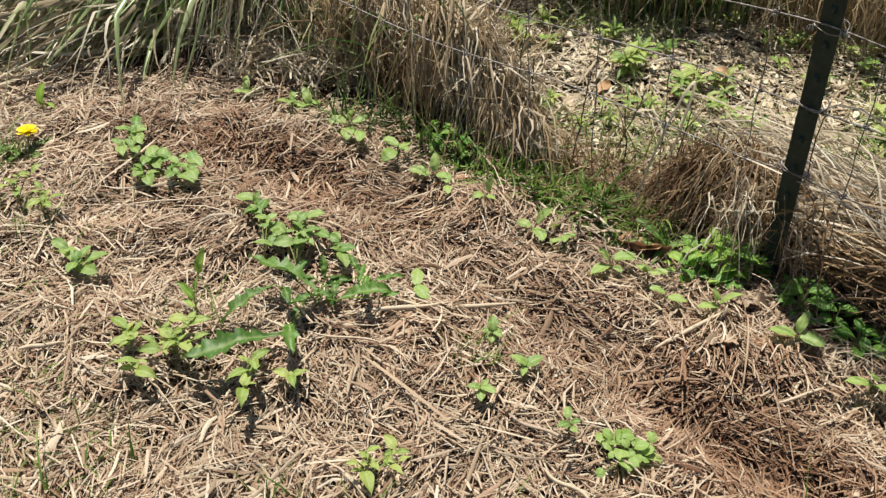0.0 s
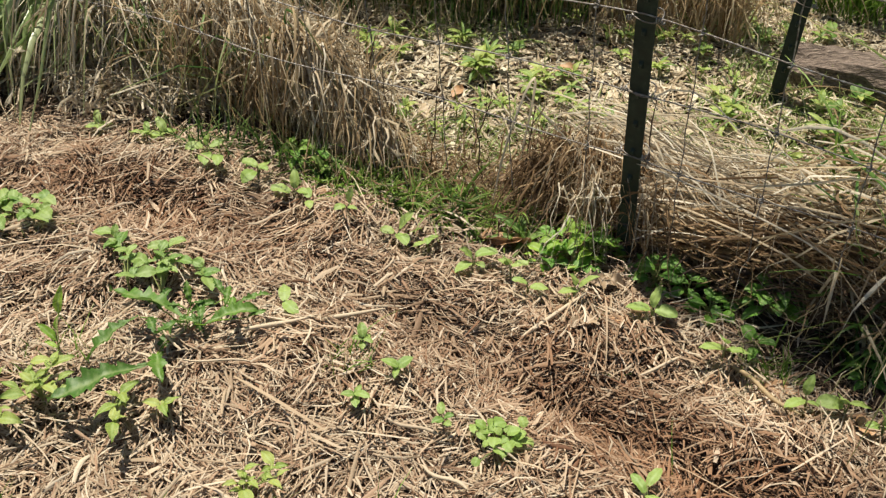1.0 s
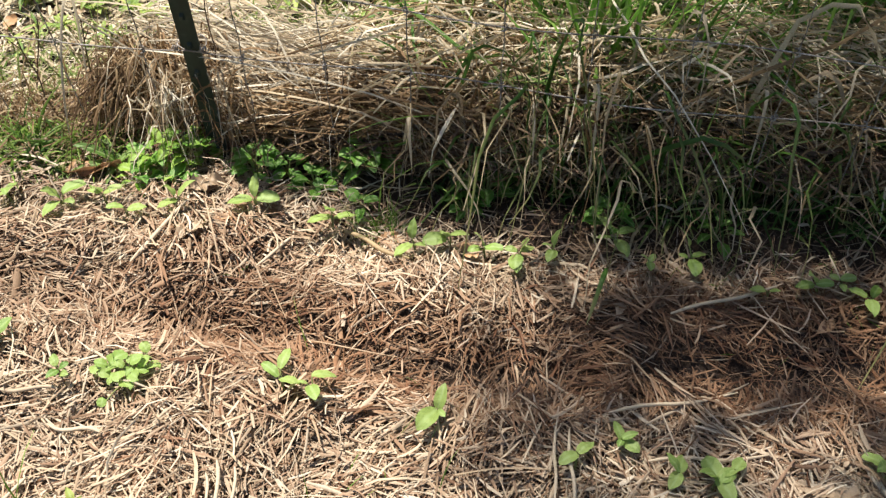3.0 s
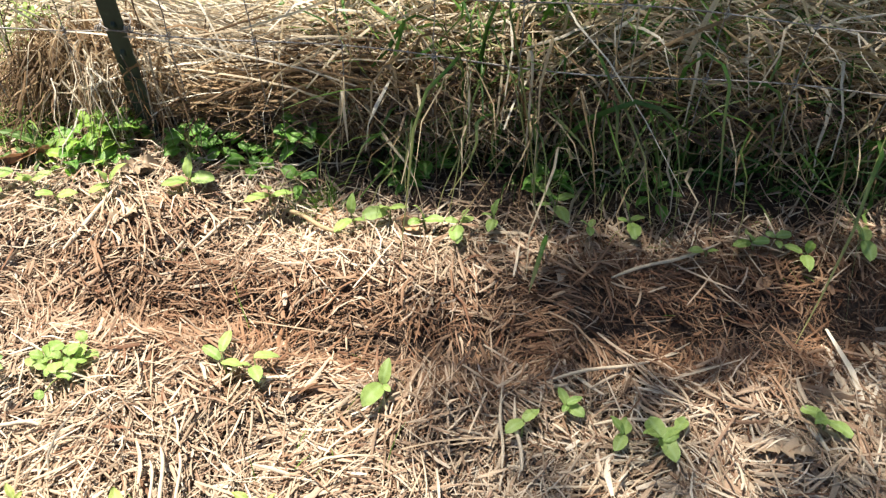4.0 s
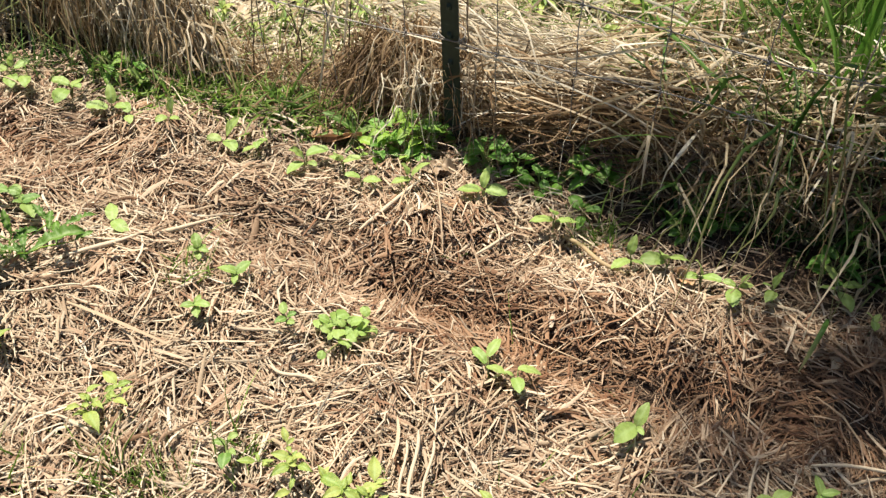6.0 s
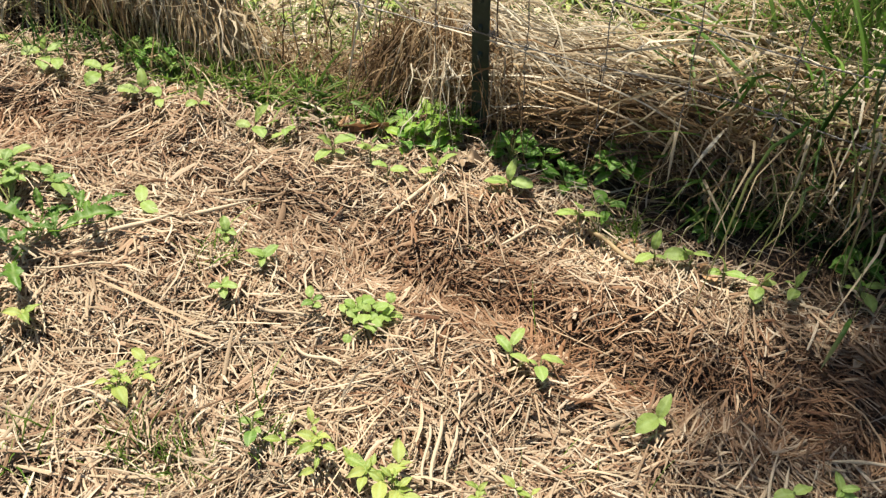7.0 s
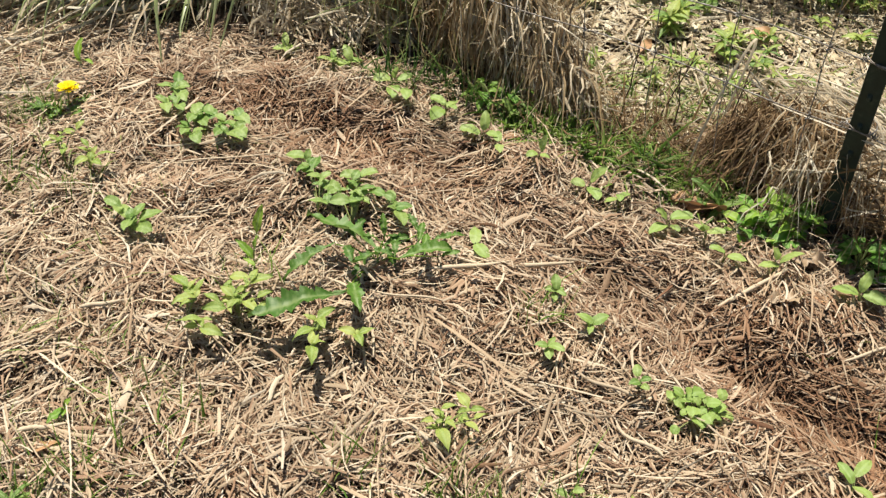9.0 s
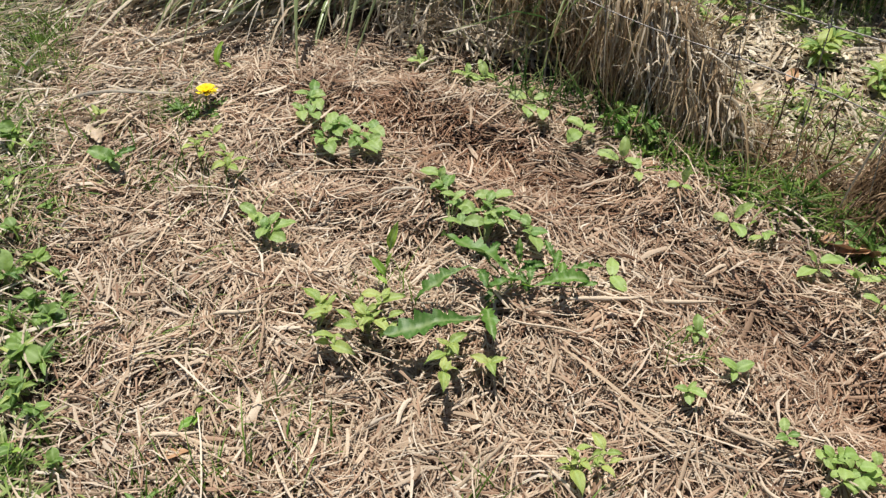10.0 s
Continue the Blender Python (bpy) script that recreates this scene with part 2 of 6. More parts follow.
def off_line(x, y, line):
    """Distance from a polyline."""
    best = np.full(np.broadcast(x, y).shape, 9.0)
    for (ax, ay), (bx, by) in zip(line[:-1], line[1:]):
        dx, dy = bx - ax, by - ay
        t = np.clip(((x - ax) * dx + (y - ay) * dy) / (dx * dx + dy * dy), 0, 1)
        best = np.minimum(best, np.hypot(x - ax - t * dx, y - ay - t * dy))
    return best


def front_y(x):
    return np.interp(x, FRONT[:, 0], FRONT[:, 1])


def height(x, y):
    """The lie of the soil."""
    x, y = np.asarray(x, float), np.asarray(y, float)
    near = np.exp(-((x - 0.2) ** 2 + (y - 1.3) ** 2) / 9.0)
    d = off_line(x, y, TRENCH)
    deep = np.clip((x + 0.55) / 0.5, 0.15, 1)
    cut = -0.055 * deep * np.exp(-(d / 0.055) ** 2) * (0.65 + 0.5 * field(x, y, PATCHES)) + 0.018 * np.exp(-((d - 0.13) / 0.07) ** 2)
    return near * (0.020 * field(x, y, BUMPS) + 0.010 * field(x, y, LUMPS) + cut)


def ribbons(name, P, W, side, mat, fold=0.0, along=True, damp=None):
    """Many thin strips in one mesh. P (n, k, 3) their midlines, W (n, k) half widths, side (n, k, 3) the way across; fold lifts the midrib."""
    n, k, _ = P.shape
    a, b = P - side * W[..., None], P + side * W[..., None]
    if np.any(fold):
        tang = np.gradient(P, axis=1)
        nor = np.cross(side, tang)
        nor /= np.linalg.norm(nor, axis=2, keepdims=True) + 1e-9
        nor *= np.where(nor[..., 2:] < 0, -1, 1)
        c = P + nor * (W * fold)[..., None]
        V = np.stack([a, c, b], 2)
    else:
        V = np.stack([a, b], 2)
    m = V.shape[2]
    idx = np.arange(n * k * m).reshape(n, k, m)
    q = np.stack([idx[:, :-1, :-1], idx[:, :-1, 1:], idx[:, 1:, 1:], idx[:, 1:, :-1]], -1).reshape(-1, 4)
    extra = {}
    if along:
        extra["along"] = np.broadcast_to(np.linspace(0, 1, k)[None, :, None], (n, k, m)).ravel()
    if damp is not None:
        extra["damp"] = np.broadcast_to(damp[:, None, None], (n, k, m)).ravel()
    return mesh_of(name, V.reshape(-1, 3), q, mat, **extra)


def unit(v):
    return v / (np.linalg.norm(v, axis=-1, keepdims=True) + 1e-9)


def stuff(name, me, label, category):
    return tagged(new(name, me), label, category, kind="stuff")


def strewn(name, x, y, mat, length, width, lift, flow_share=0.6, pitch=0.1, turn=None, spread=0.5, damp=None, fold=0.5, k=3, bow=0.055):
    """Short stiff pieces lying on the ground, combed this way and that."""
    n = len(x)
    L = np.clip(length * np.exp(rng.normal(0, 0.5, n)), 0.012, length * 3.2)
    W = width * np.exp(rng.normal(0, 0.38, n)) * 0.5
    ang = field(x, y, FLOW) * 3.4 if turn is None else turn
    ang = np.where(rng.random(n) < flow_share, ang + rng.normal(0, spread, n), rng.uniform(0, np.pi * 2, n))
    tilt = rng.normal(0, pitch, n)
    d = np.stack([np.cos(ang) * np.cos(tilt), np.sin(ang) * np.cos(tilt), np.sin(tilt)], -1)
    layer = rng.random(n)
    mid = np.stack([x, y, height(x, y) + 0.002 + lift * layer], -1)
    s = np.linspace(-0.5, 0.5, k)[None, :, None]
    P = mid[:, None] + d[:, None] * L[:, None, None] * s
    bend = rng.normal(0, bow, (n, 1, 3)) * L[:, None, None]
    P = P + bend * (1 - 4 * s * s)
    gz = height(P[..., 0], P[..., 1]) + 0.0015
    P[..., 2] = np.maximum(P[..., 2], gz)
    roll = rng.normal(0, 0.5, n)
    flat = np.stack([-np.sin(ang), np.cos(ang), np.zeros(n)], -1)
    up = np.cross(d, flat)
    side = flat * np.cos(roll)[:, None] + up * np.sin(roll)[:, None]
    Wk = W[:, None] * np.interp(np.linspace(0, 1, k), [0, 0.5, 1], [0.6, 1.0, 0.45])[None]
    return ribbons(name, P, Wk, np.repeat(side[:, None], k, 1), mat, fold=fold, damp=damp)


def blades(name, x, y, mat, length, width, lean, droop, spread=0.5, rise=1.0, k=6, z0=0.0, fold=0.35, wobble=0.06, vary=0.35):
    """Grass: blades that rise from the ground, lean one way and droop under their weight. lean (2,) or (n, 2)."""
    n = len(x)
    L = length * np.exp(rng.normal(0, vary, n))
    lean = np.broadcast_to(np.asarray(lean, float), (n, 2))
    d = np.concatenate([lean + rng.normal(0, spread, (n, 2)), np.full((n, 1), rise) * rng.uniform(0.7, 1.3, (n, 1))], 1)
    d = unit(d)
    hor = unit(np.concatenate([d[:, :2], np.zeros((n, 1))], 1))
    g = droop * rng.uniform(0.4, 1.5, n)
    s = np.linspace(0, 1, k)
    P = np.zeros((n, k, 3))
    P[:, 0] = np.stack([x, y, height(x, y) + z0 * rng.random(n)], -1)
    step = (L / (k - 1))[:, None]
    cur = d.copy()
    w1 = rng.normal(0, wobble, (n, 3))
    for i in range(1, k):
        P[:, i] = P[:, i - 1] + cur * step
        cur = unit(cur + np.array([0, 0, -1.0]) * (g / (k - 1))[:, None] * 2.0 + w1 + rng.normal(0, wobble, (n, 3)))
        low = height(P[:, i, 0], P[:, i, 1]) + 0.003
        P[:, i, 2] = np.maximum(P[:, i, 2], low)
    W = (width * rng.uniform(0.5, 1.25, n))[:, None] * 0.5 * np.interp(s, [0, 0.15, 0.6, 1], [0.7, 1, 0.8, 0.12])[None]
    tang = unit(np.gradient(P, axis=1))
    ref = unit(rng.normal(0, 1, (n, 3)) * 0.6 + np.cross(hor, [0, 0, 1.0]))
    side = unit(ref[:, None] - tang * (ref[:, None] * tang).sum(-1, keepdims=True))
    return ribbons(name, P, W, side, mat, fold=fold)


def tube(path, radii, sides=8):
    """Verts and quads of a tube along a path."""
    P = np.asarray(path, float)
    r = np.broadcast_to(np.asarray(radii, float), len(P))
    tang = unit(np.gradient(P, axis=0))
    ref = np.array([0.0, 0, 1]) if abs(tang[0][2]) < 0.9 else np.array([1.0, 0, 0])
    u = unit(np.cross(tang, ref))
    v = np.cross(tang, u)
    a = np.linspace(0, 2 * np.pi, sides, endpoint=False)
    V = P[:, None] + (u[:, None] * np.cos(a)[None, :, None] + v[:, None] * np.sin(a)[None, :, None]) * r[:, None, None]
    idx = np.arange(len(P) * sides).reshape(len(P), sides)
    nx = np.roll(idx, -1, 1)
    q = np.stack([idx[:-1], nx[:-1], nx[1:], idx[1:]], -1).reshape(-1, 4)
    return V.reshape(-1, 3), q


def merge(pieces):
    V, F, o = [], [], 0
    for v, f in pieces:
        V.append(v)
        F.append(np.asarray(f) + o)
        o += len(v)
    return np.concatenate(V), np.concatenate(F)


def part(name, me, parent, m=None, label=""):
    ob = new(name, me)
    ob.parent = parent
    if m is not None:
        ob.matrix_basis = m
    return tagged(ob, label)


def on_ground(x, y, lift=0.0):
    return (x, y, float(height(x, y)) + lift)


# ---- ground ----
def axis(lo, hi, step, far):
    mid = np.arange(lo, hi + 1e-6, step)
    out = step * 1.6 ** np.arange(1, 20)
    out = np.cumsum(out)
    out = out[out < far]
    out = np.append(out, far)
    return np.concatenate([lo - out[::-1], mid, hi + out])


gx, gy = axis(-1.9, 2.4, 0.022, 400.0), axis(0.1, 3.4, 0.022, 400.0)
X, Y = np.meshgrid(gx, gy)
Z = height(X, Y)
gi = np.arange(X.size).reshape(X.shape)
gq = np.stack([gi[:-1, :-1], gi[:-1, 1:], gi[1:, 1:], gi[1:, :-1]], -1).reshape(-1, 4)
tagged(new("ground", mesh_of("ground", np.stack([X, Y, Z], -1).reshape(-1, 3), gq, SOIL)), "dark brown crumbly garden soil under straw mulch", "ground", kind="structure")

# ---- straw mulch ----
def scatter(n, x0, x1, y0, y1, keep):
    x, y = rng.uniform(x0, x1, n), rng.uniform(y0, y1, n)
    k = rng.random(n) < keep(x, y)
    return x[k], y[k]


def lawn_edge(y):
    return np.clip(-0.80 - 0.60 * (y - 0.85), -1.35, -0.6)


# spots where the soil shows: middle and half sizes
BARE = ((0.865, 0.805, 0.045, 0.032), (0.77, 0.865, 0.035, 0.022), (0.97, 0.74, 0.05, 0.03), (1.16, 0.655, 0.06, 0.035), (1.25, 0.60, 0.07, 0.035), (1.38, 0.535, 0.07, 0.05), (1.55, 0.47, 0.08, 0.04))


def straw_keep(x, y):
    d = off_line(x, y, TRENCH)
    inside = np.clip((front_y(x) + 0.0 - y) / 0.10, 0, 1)
    left = np.clip((x - lawn_edge(y)) / 0.16 + 0.5, 0.10, 1)
    bare = 1 - 0.5 * np.exp(-(d / (0.045 + 0.035 * np.clip((x - 0.8) / 0.5, 0, 1))) ** 2) * np.clip((x - 0.4) / 0.4, 0, 1) * np.clip(0.75 + 1.1 * field(x, y, PATCHES), 0.15, 1)
    # straw thinned by the wire: dark soil helps stand in for the shade
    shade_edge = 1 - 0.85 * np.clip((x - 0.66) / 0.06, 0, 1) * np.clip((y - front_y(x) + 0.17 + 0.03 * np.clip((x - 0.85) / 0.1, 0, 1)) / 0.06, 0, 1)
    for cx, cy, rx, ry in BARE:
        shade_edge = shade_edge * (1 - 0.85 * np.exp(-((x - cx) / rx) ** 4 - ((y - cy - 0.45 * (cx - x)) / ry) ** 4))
    return inside * left * bare * shade_edge


def dampness(x, y):
    d = off_line(x, y, TRENCH)
    core = np.exp(-(d / 0.105) ** 2) * np.clip((x + 0.6) / 0.6, 0.25, 1)
    wide = 0.22 * np.exp(-(d / 0.24) ** 2)
    right = np.clip((x - 0.7) / 0.6, 0, 1) * np.exp(-(d / 0.13) ** 2) * 1.0
    return np.clip(core * (0.75 + 0.5 * field(x, y, PATCHES)) + wide + right + 0.25 * field(x, y, BUMPS) + 0.15 * field(x, y, PATCHES) + rng.normal(0, 0.34, len(x)), 0, 1)


def pale_keep(x, y):
    """Where the top layer of long pale straw lies thick."""
    d = off_line(x, y, TRENCH)
    return straw_keep(x, y) * np.clip(0.62 + 0.9 * field(x, y, BUMPS) + 0.5 * field(x, y, PATCHES), 0.12, 1) * (1 - 0.6 * np.exp(-(d / 0.10) ** 2))


# bottom layer, browned by a further 0.3 to stand for shade in the gaps
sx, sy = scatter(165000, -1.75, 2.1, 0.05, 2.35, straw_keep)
stuff("straw_chaff", strewn("straw_chaff", sx, sy, STRAW, 0.022, 0.0031, 0.011, flow_share=0.5, pitch=0.13, k=2, damp=np.clip(dampness(sx, sy) + 0.3, 0, 1)), "broken straw chaff under the mulch, browned like shaded gaps", "straw")
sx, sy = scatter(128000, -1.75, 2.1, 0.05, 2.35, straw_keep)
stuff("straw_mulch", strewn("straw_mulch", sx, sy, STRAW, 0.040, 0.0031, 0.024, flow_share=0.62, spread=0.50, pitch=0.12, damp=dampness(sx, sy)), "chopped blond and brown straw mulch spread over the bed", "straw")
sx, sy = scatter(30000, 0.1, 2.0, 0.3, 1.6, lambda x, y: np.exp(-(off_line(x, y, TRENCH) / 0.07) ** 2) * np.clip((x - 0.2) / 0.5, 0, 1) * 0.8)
stuff("rotting_straw", strewn("rotting_straw", sx, sy, ROT_SHADE, 0.030, 0.0028, 0.010, flow_share=0.5, pitch=0.12, k=2), "dark damp rotting straw along a furrow in the bed", "straw")
# dark bits that deepen the painted shade under the wire
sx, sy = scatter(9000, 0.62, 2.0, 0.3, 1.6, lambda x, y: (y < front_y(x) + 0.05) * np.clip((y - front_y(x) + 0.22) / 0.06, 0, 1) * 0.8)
stuff("rotting_straw", strewn("rotting_straw", sx, sy, ROT_SHADE, 0.032, 0.003, 0.010, flow_share=0.3, pitch=0.12, k=2), "dark crumbs and stems on soil under the wire, darkened as shade", "straw")
# crumbs of soil in the furrow and under the wire
cx, cy = scatter(26000, 0.3, 2.0, 0.3, 1.6, lambda x, y: np.clip(np.exp(-(off_line(x, y, TRENCH) / 0.05) ** 2) * np.clip((x - 0.4) / 0.4, 0, 1) + 0.6 * (x > 0.66) * (y < front_y(x) + 0.03) * (y > front_y(x) - 0.18), 0, 1))
n = len(cx)
lump = np.array([(1, 0, 0), (0, 1, 0), (-1, 0, 0), (0, -1, 0), (0, 0, 1), (0, 0, -1)], float)[None] * rng.uniform(0.5, 1.3, (n, 6, 1)) + rng.normal(0, 0.15, (n, 6, 3))
size = 0.0022 * np.exp(rng.normal(0, 0.45, n))
V = lump * size[:, None, None] + np.stack([cx, cy, height(cx, cy) + size * 0.6], -1)[:, None]
tri = np.array([(0, 1, 4), (1, 2, 4), (2, 3, 4), (3, 0, 4), (1, 0, 5), (2, 1, 5), (3, 2, 5), (0, 3, 5)])
stuff("soil_crumbs", mesh_of("soil_crumbs", V.reshape(-1, 3), (np.arange(n)[:, None, None] * 6 + tri[None]).reshape(-1, 3), SOIL, smooth=False), "dark crumbs of soil showing between the straw", "soil")
sx, sy = scatter(15000, -1.75, 2.1, 0.05, 2.35, pale_keep)
stuff("long_straw", strewn("long_straw", sx, sy, STALK, 0.062, 0.0034, 0.030, flow_share=0.65, spread=0.5, pitch=0.09, k=4, bow=0.07, damp=dampness(sx, sy) * 0.5), "longer pale straw stalks and leaves lying over the mulch", "straw")

# ---- fence ----
FOOT = Vector((0.664, 1.470, -0.02))
LEANING = Vector((-0.080, -0.083, 1.0)).normalized()
LEFT_WAY, RIGHT_WAY = Vector((-0.858, 0.514, 0)).normalized(), Vector((0.815, -0.58, 0)).normalized()


def post_mesh(tall):
    """A rolled steel T section: a flat flange with a web behind it."""
    w, t, d = 0.0172, 0.0035, 0.030
    outline = [(-w, 0), (w, 0), (w, t), (t * 0.6, t * 1.8), (t * 0.5, d), (-t * 0.5, d), (-t * 0.6, t * 1.8), (-w, t)]
    bm = bmesh.new()
    rings = [[bm.verts.new((px, py, z)) for px, py in outline] for z in np.linspace(-0.25, tall, 12)]
    n = len(outline)
    for lo, hi in zip(rings[:-1], rings[1:]):
        for i in range(n):
            bm.faces.new((lo[i], lo[(i + 1) % n], hi[(i + 1) % n], hi[i]))
    bm.faces.new(rings[-1])
    bm.normal_update()
    me = bpy.data.meshes.new("post_body")
    bm.to_mesh(me)
    bm.free()
    me.materials.append(PAINT)
    return me


def stud_mesh():
    """A small wedge-shaped stud that keeps the wire from sliding."""
    bm = bmesh.new()
    bmesh.ops.create_cube(bm, size=1.0)
    for v in bm.verts:
        v.co.x *= 0.009
        v.co.z *= 0.016
        v.co.y = 0.001 if v.co.y > 0 else -0.006
        if v.co.y < 0:
            v.co.z *= 0.45
            v.co.x *= 0.7
    bmesh.ops.bevel(bm, geom=list(bm.edges), offset=0.001, segments=1, affect="EDGES")
    me = bpy.data.meshes.new("stud")
    bm.to_mesh(me)
    bm.free()
    me.materials.append(PAINT)
    return me


def clip_mesh():
    """A wire tie wrapped round the post and twisted on the line wire."""
    a = np.linspace(0, 2 * np.pi, 26)
    loop = np.stack([0.026 * np.cos(a), 0.010 + 0.022 * np.sin(a), 0.004 * np.sin(2 * a)], -1)
    b = np.linspace(0, 6 * np.pi, 40)
    coil = np.stack([0.020 + 0.014 * b / b[-1], -0.006 + 0.004 * np.cos(b), 0.004 * np.sin(b)], -1)
    b2 = np.linspace(0, 5 * np.pi, 36)
    coil2 = np.stack([-0.020 - 0.010 * b2 / b2[-1], -0.006 + 0.004 * np.cos(b2), 0.004 * np.sin(b2)], -1)
    V, F = merge([tube(loop, 0.0012, 5), tube(coil, 0.0012, 5), tube(coil2, 0.0012, 5)])
    return mesh_of("wire_tie", V, F, WIRE)


STUD, TIE = stud_mesh(), clip_mesh()
LINE_HEIGHTS = (0.284, 0.418, 0.560, 0.690)


def fence_post(foot, leaning, face_deg, tall, heights, label):
    empty = new("fence_post")
    z = leaning.normalized()
    x = Vector((math.cos(radians(face_deg)), math.sin(radians(face_deg)), 0))
    y = z.cross(x).normalized()
    x = y.cross(z)
    empty.matrix_basis = Matrix.Translation(foot) @ Matrix((x, y, z)).transposed().to_4x4()
    part("post_body", post_mesh(tall), empty)
    for i in range(int((tall - 0.05) / 0.062)):
        part("stud", STUD, empty, pose(0, 0, 0.06 + 0.062 * i))
    for h in heights:
        part("wire_tie", TIE, empty, pose(0, 0, h / z.z + 0.02, 0, rng.uniform(-8, 8), 0), "galvanised twisted wire tie")
    return tagged(empty, label, "fence post", group="fence posts")


fence_post(FOOT, LEANING, -34, 0.69, LINE_HEIGHTS[:3], "dark green painted steel T-post in dry grass")
fence_post(Vector((1.165, 2.075, -0.02)), Vector((0.02, -0.02, 1.0)), -30, 0.9, (0.28, 0.55), "dark green steel T-post standing behind the wire")

fence = tagged(new("wire_fence"), "rusty galvanised woven wire fence overgrown with grass", "fence")
fence.matrix_basis = Matrix.Translation(FOOT)
RUN = [(-1, 3.2), (1, 2.4)]


def on_fence(side, s, z):
    """A point of the wire, from the post along one side."""
    base = LEANING * (z / LEANING.z) * (1 if s < 0.6 else 1)
    way = LEFT_WAY if side < 0 else RIGHT_WAY
    sag = -0.014 * math.sin(min(s / 2.4, 1.0) * math.pi) + 0.008 * math.sin(s * 9 + z * 14)
    return base + way * s + Vector((0, 0, sag + 0.02)) + Vector((-0.004, -0.006, 0))


for h in LINE_HEIGHTS:
    path = [on_fence(-1, s, h) for s in np.arange(3.2, 0.001, -0.05)] + [on_fence(1, s, h) for s in np.arange(0, 2.4, 0.05)]
    V, F = tube([tuple(p) for p in path], 0.0013, 6)
    part("line_wire", mesh_of("line_wire", V, F, WIRE), fence)
a = np.linspace(0, 4 * np.pi, 16)
V, F = tube(np.stack([0.0036 * np.cos(a), 0.0036 * np.sin(a), np.linspace(-0.007, 0.007, 16)], -1), 0.0013, 5)
KNOT = mesh_of("knot", V, F, WIRE)
for side, reach in RUN:
    for i, s in enumerate(np.arange(0.09, reach - 0.6, 0.152)):
        wob = 0.012 * math.sin(i * 2.3 + side)
        path = [on_fence(side, s + wob * (h / 0.9), h) for h in (0.12, *LINE_HEIGHTS)]
        fine = []
        for p, q in zip(path[:-1], path[1:]):
            fine += [p.lerp(q, u) + Vector((0.002 * math.sin(u * 6 + i), 0, 0)) for u in (0, 0.33, 0.66)]
        fine.append(path[-1])
        V, F = tube([tuple(p) for p in fine], 0.0011, 5)
        stay = part("stay_wire", mesh_of("stay_wire", V, F, WIRE), fence)
        for p in path[1:4]:
            part("knot", KNOT, stay, Matrix.Translation(p) @ pose(0, 0, 0, rng.uniform(-20, 20), rng.uniform(-20, 20), rng.uniform(0, 180)))

# ---- grass ----
def along_line(n, pts, across, back):
    """Places along a polyline, set back from it by back to back + across."""
    pts = np.asarray(pts, float)
    seg = np.linalg.norm(np.diff(pts, axis=0), axis=1)
    cum = np.concatenate([[0], np.cumsum(seg)])
    s = rng.uniform(0, cum[-1], n)
    x, y = np.interp(s, cum, pts[:, 0]), np.interp(s, cum, pts[:, 1])
    t = (pts[-1] - pts[0]) / np.linalg.norm(pts[-1] - pts[0])
    nrm = np.array([-t[1], t[0]])
    if nrm[1] < 0:
        nrm = -nrm
    o = back + across * rng.random(n)
    return x + nrm[0] * o, y + nrm[1] * o, s / cum[-1]


def spot(n, cx, cy, rx, ry):
    a, r = rng.uniform(0, 2 * np.pi, n), np.sqrt(rng.random(n))
    return cx + rx * r * np.cos(a), cy + ry * r * np.sin(a)


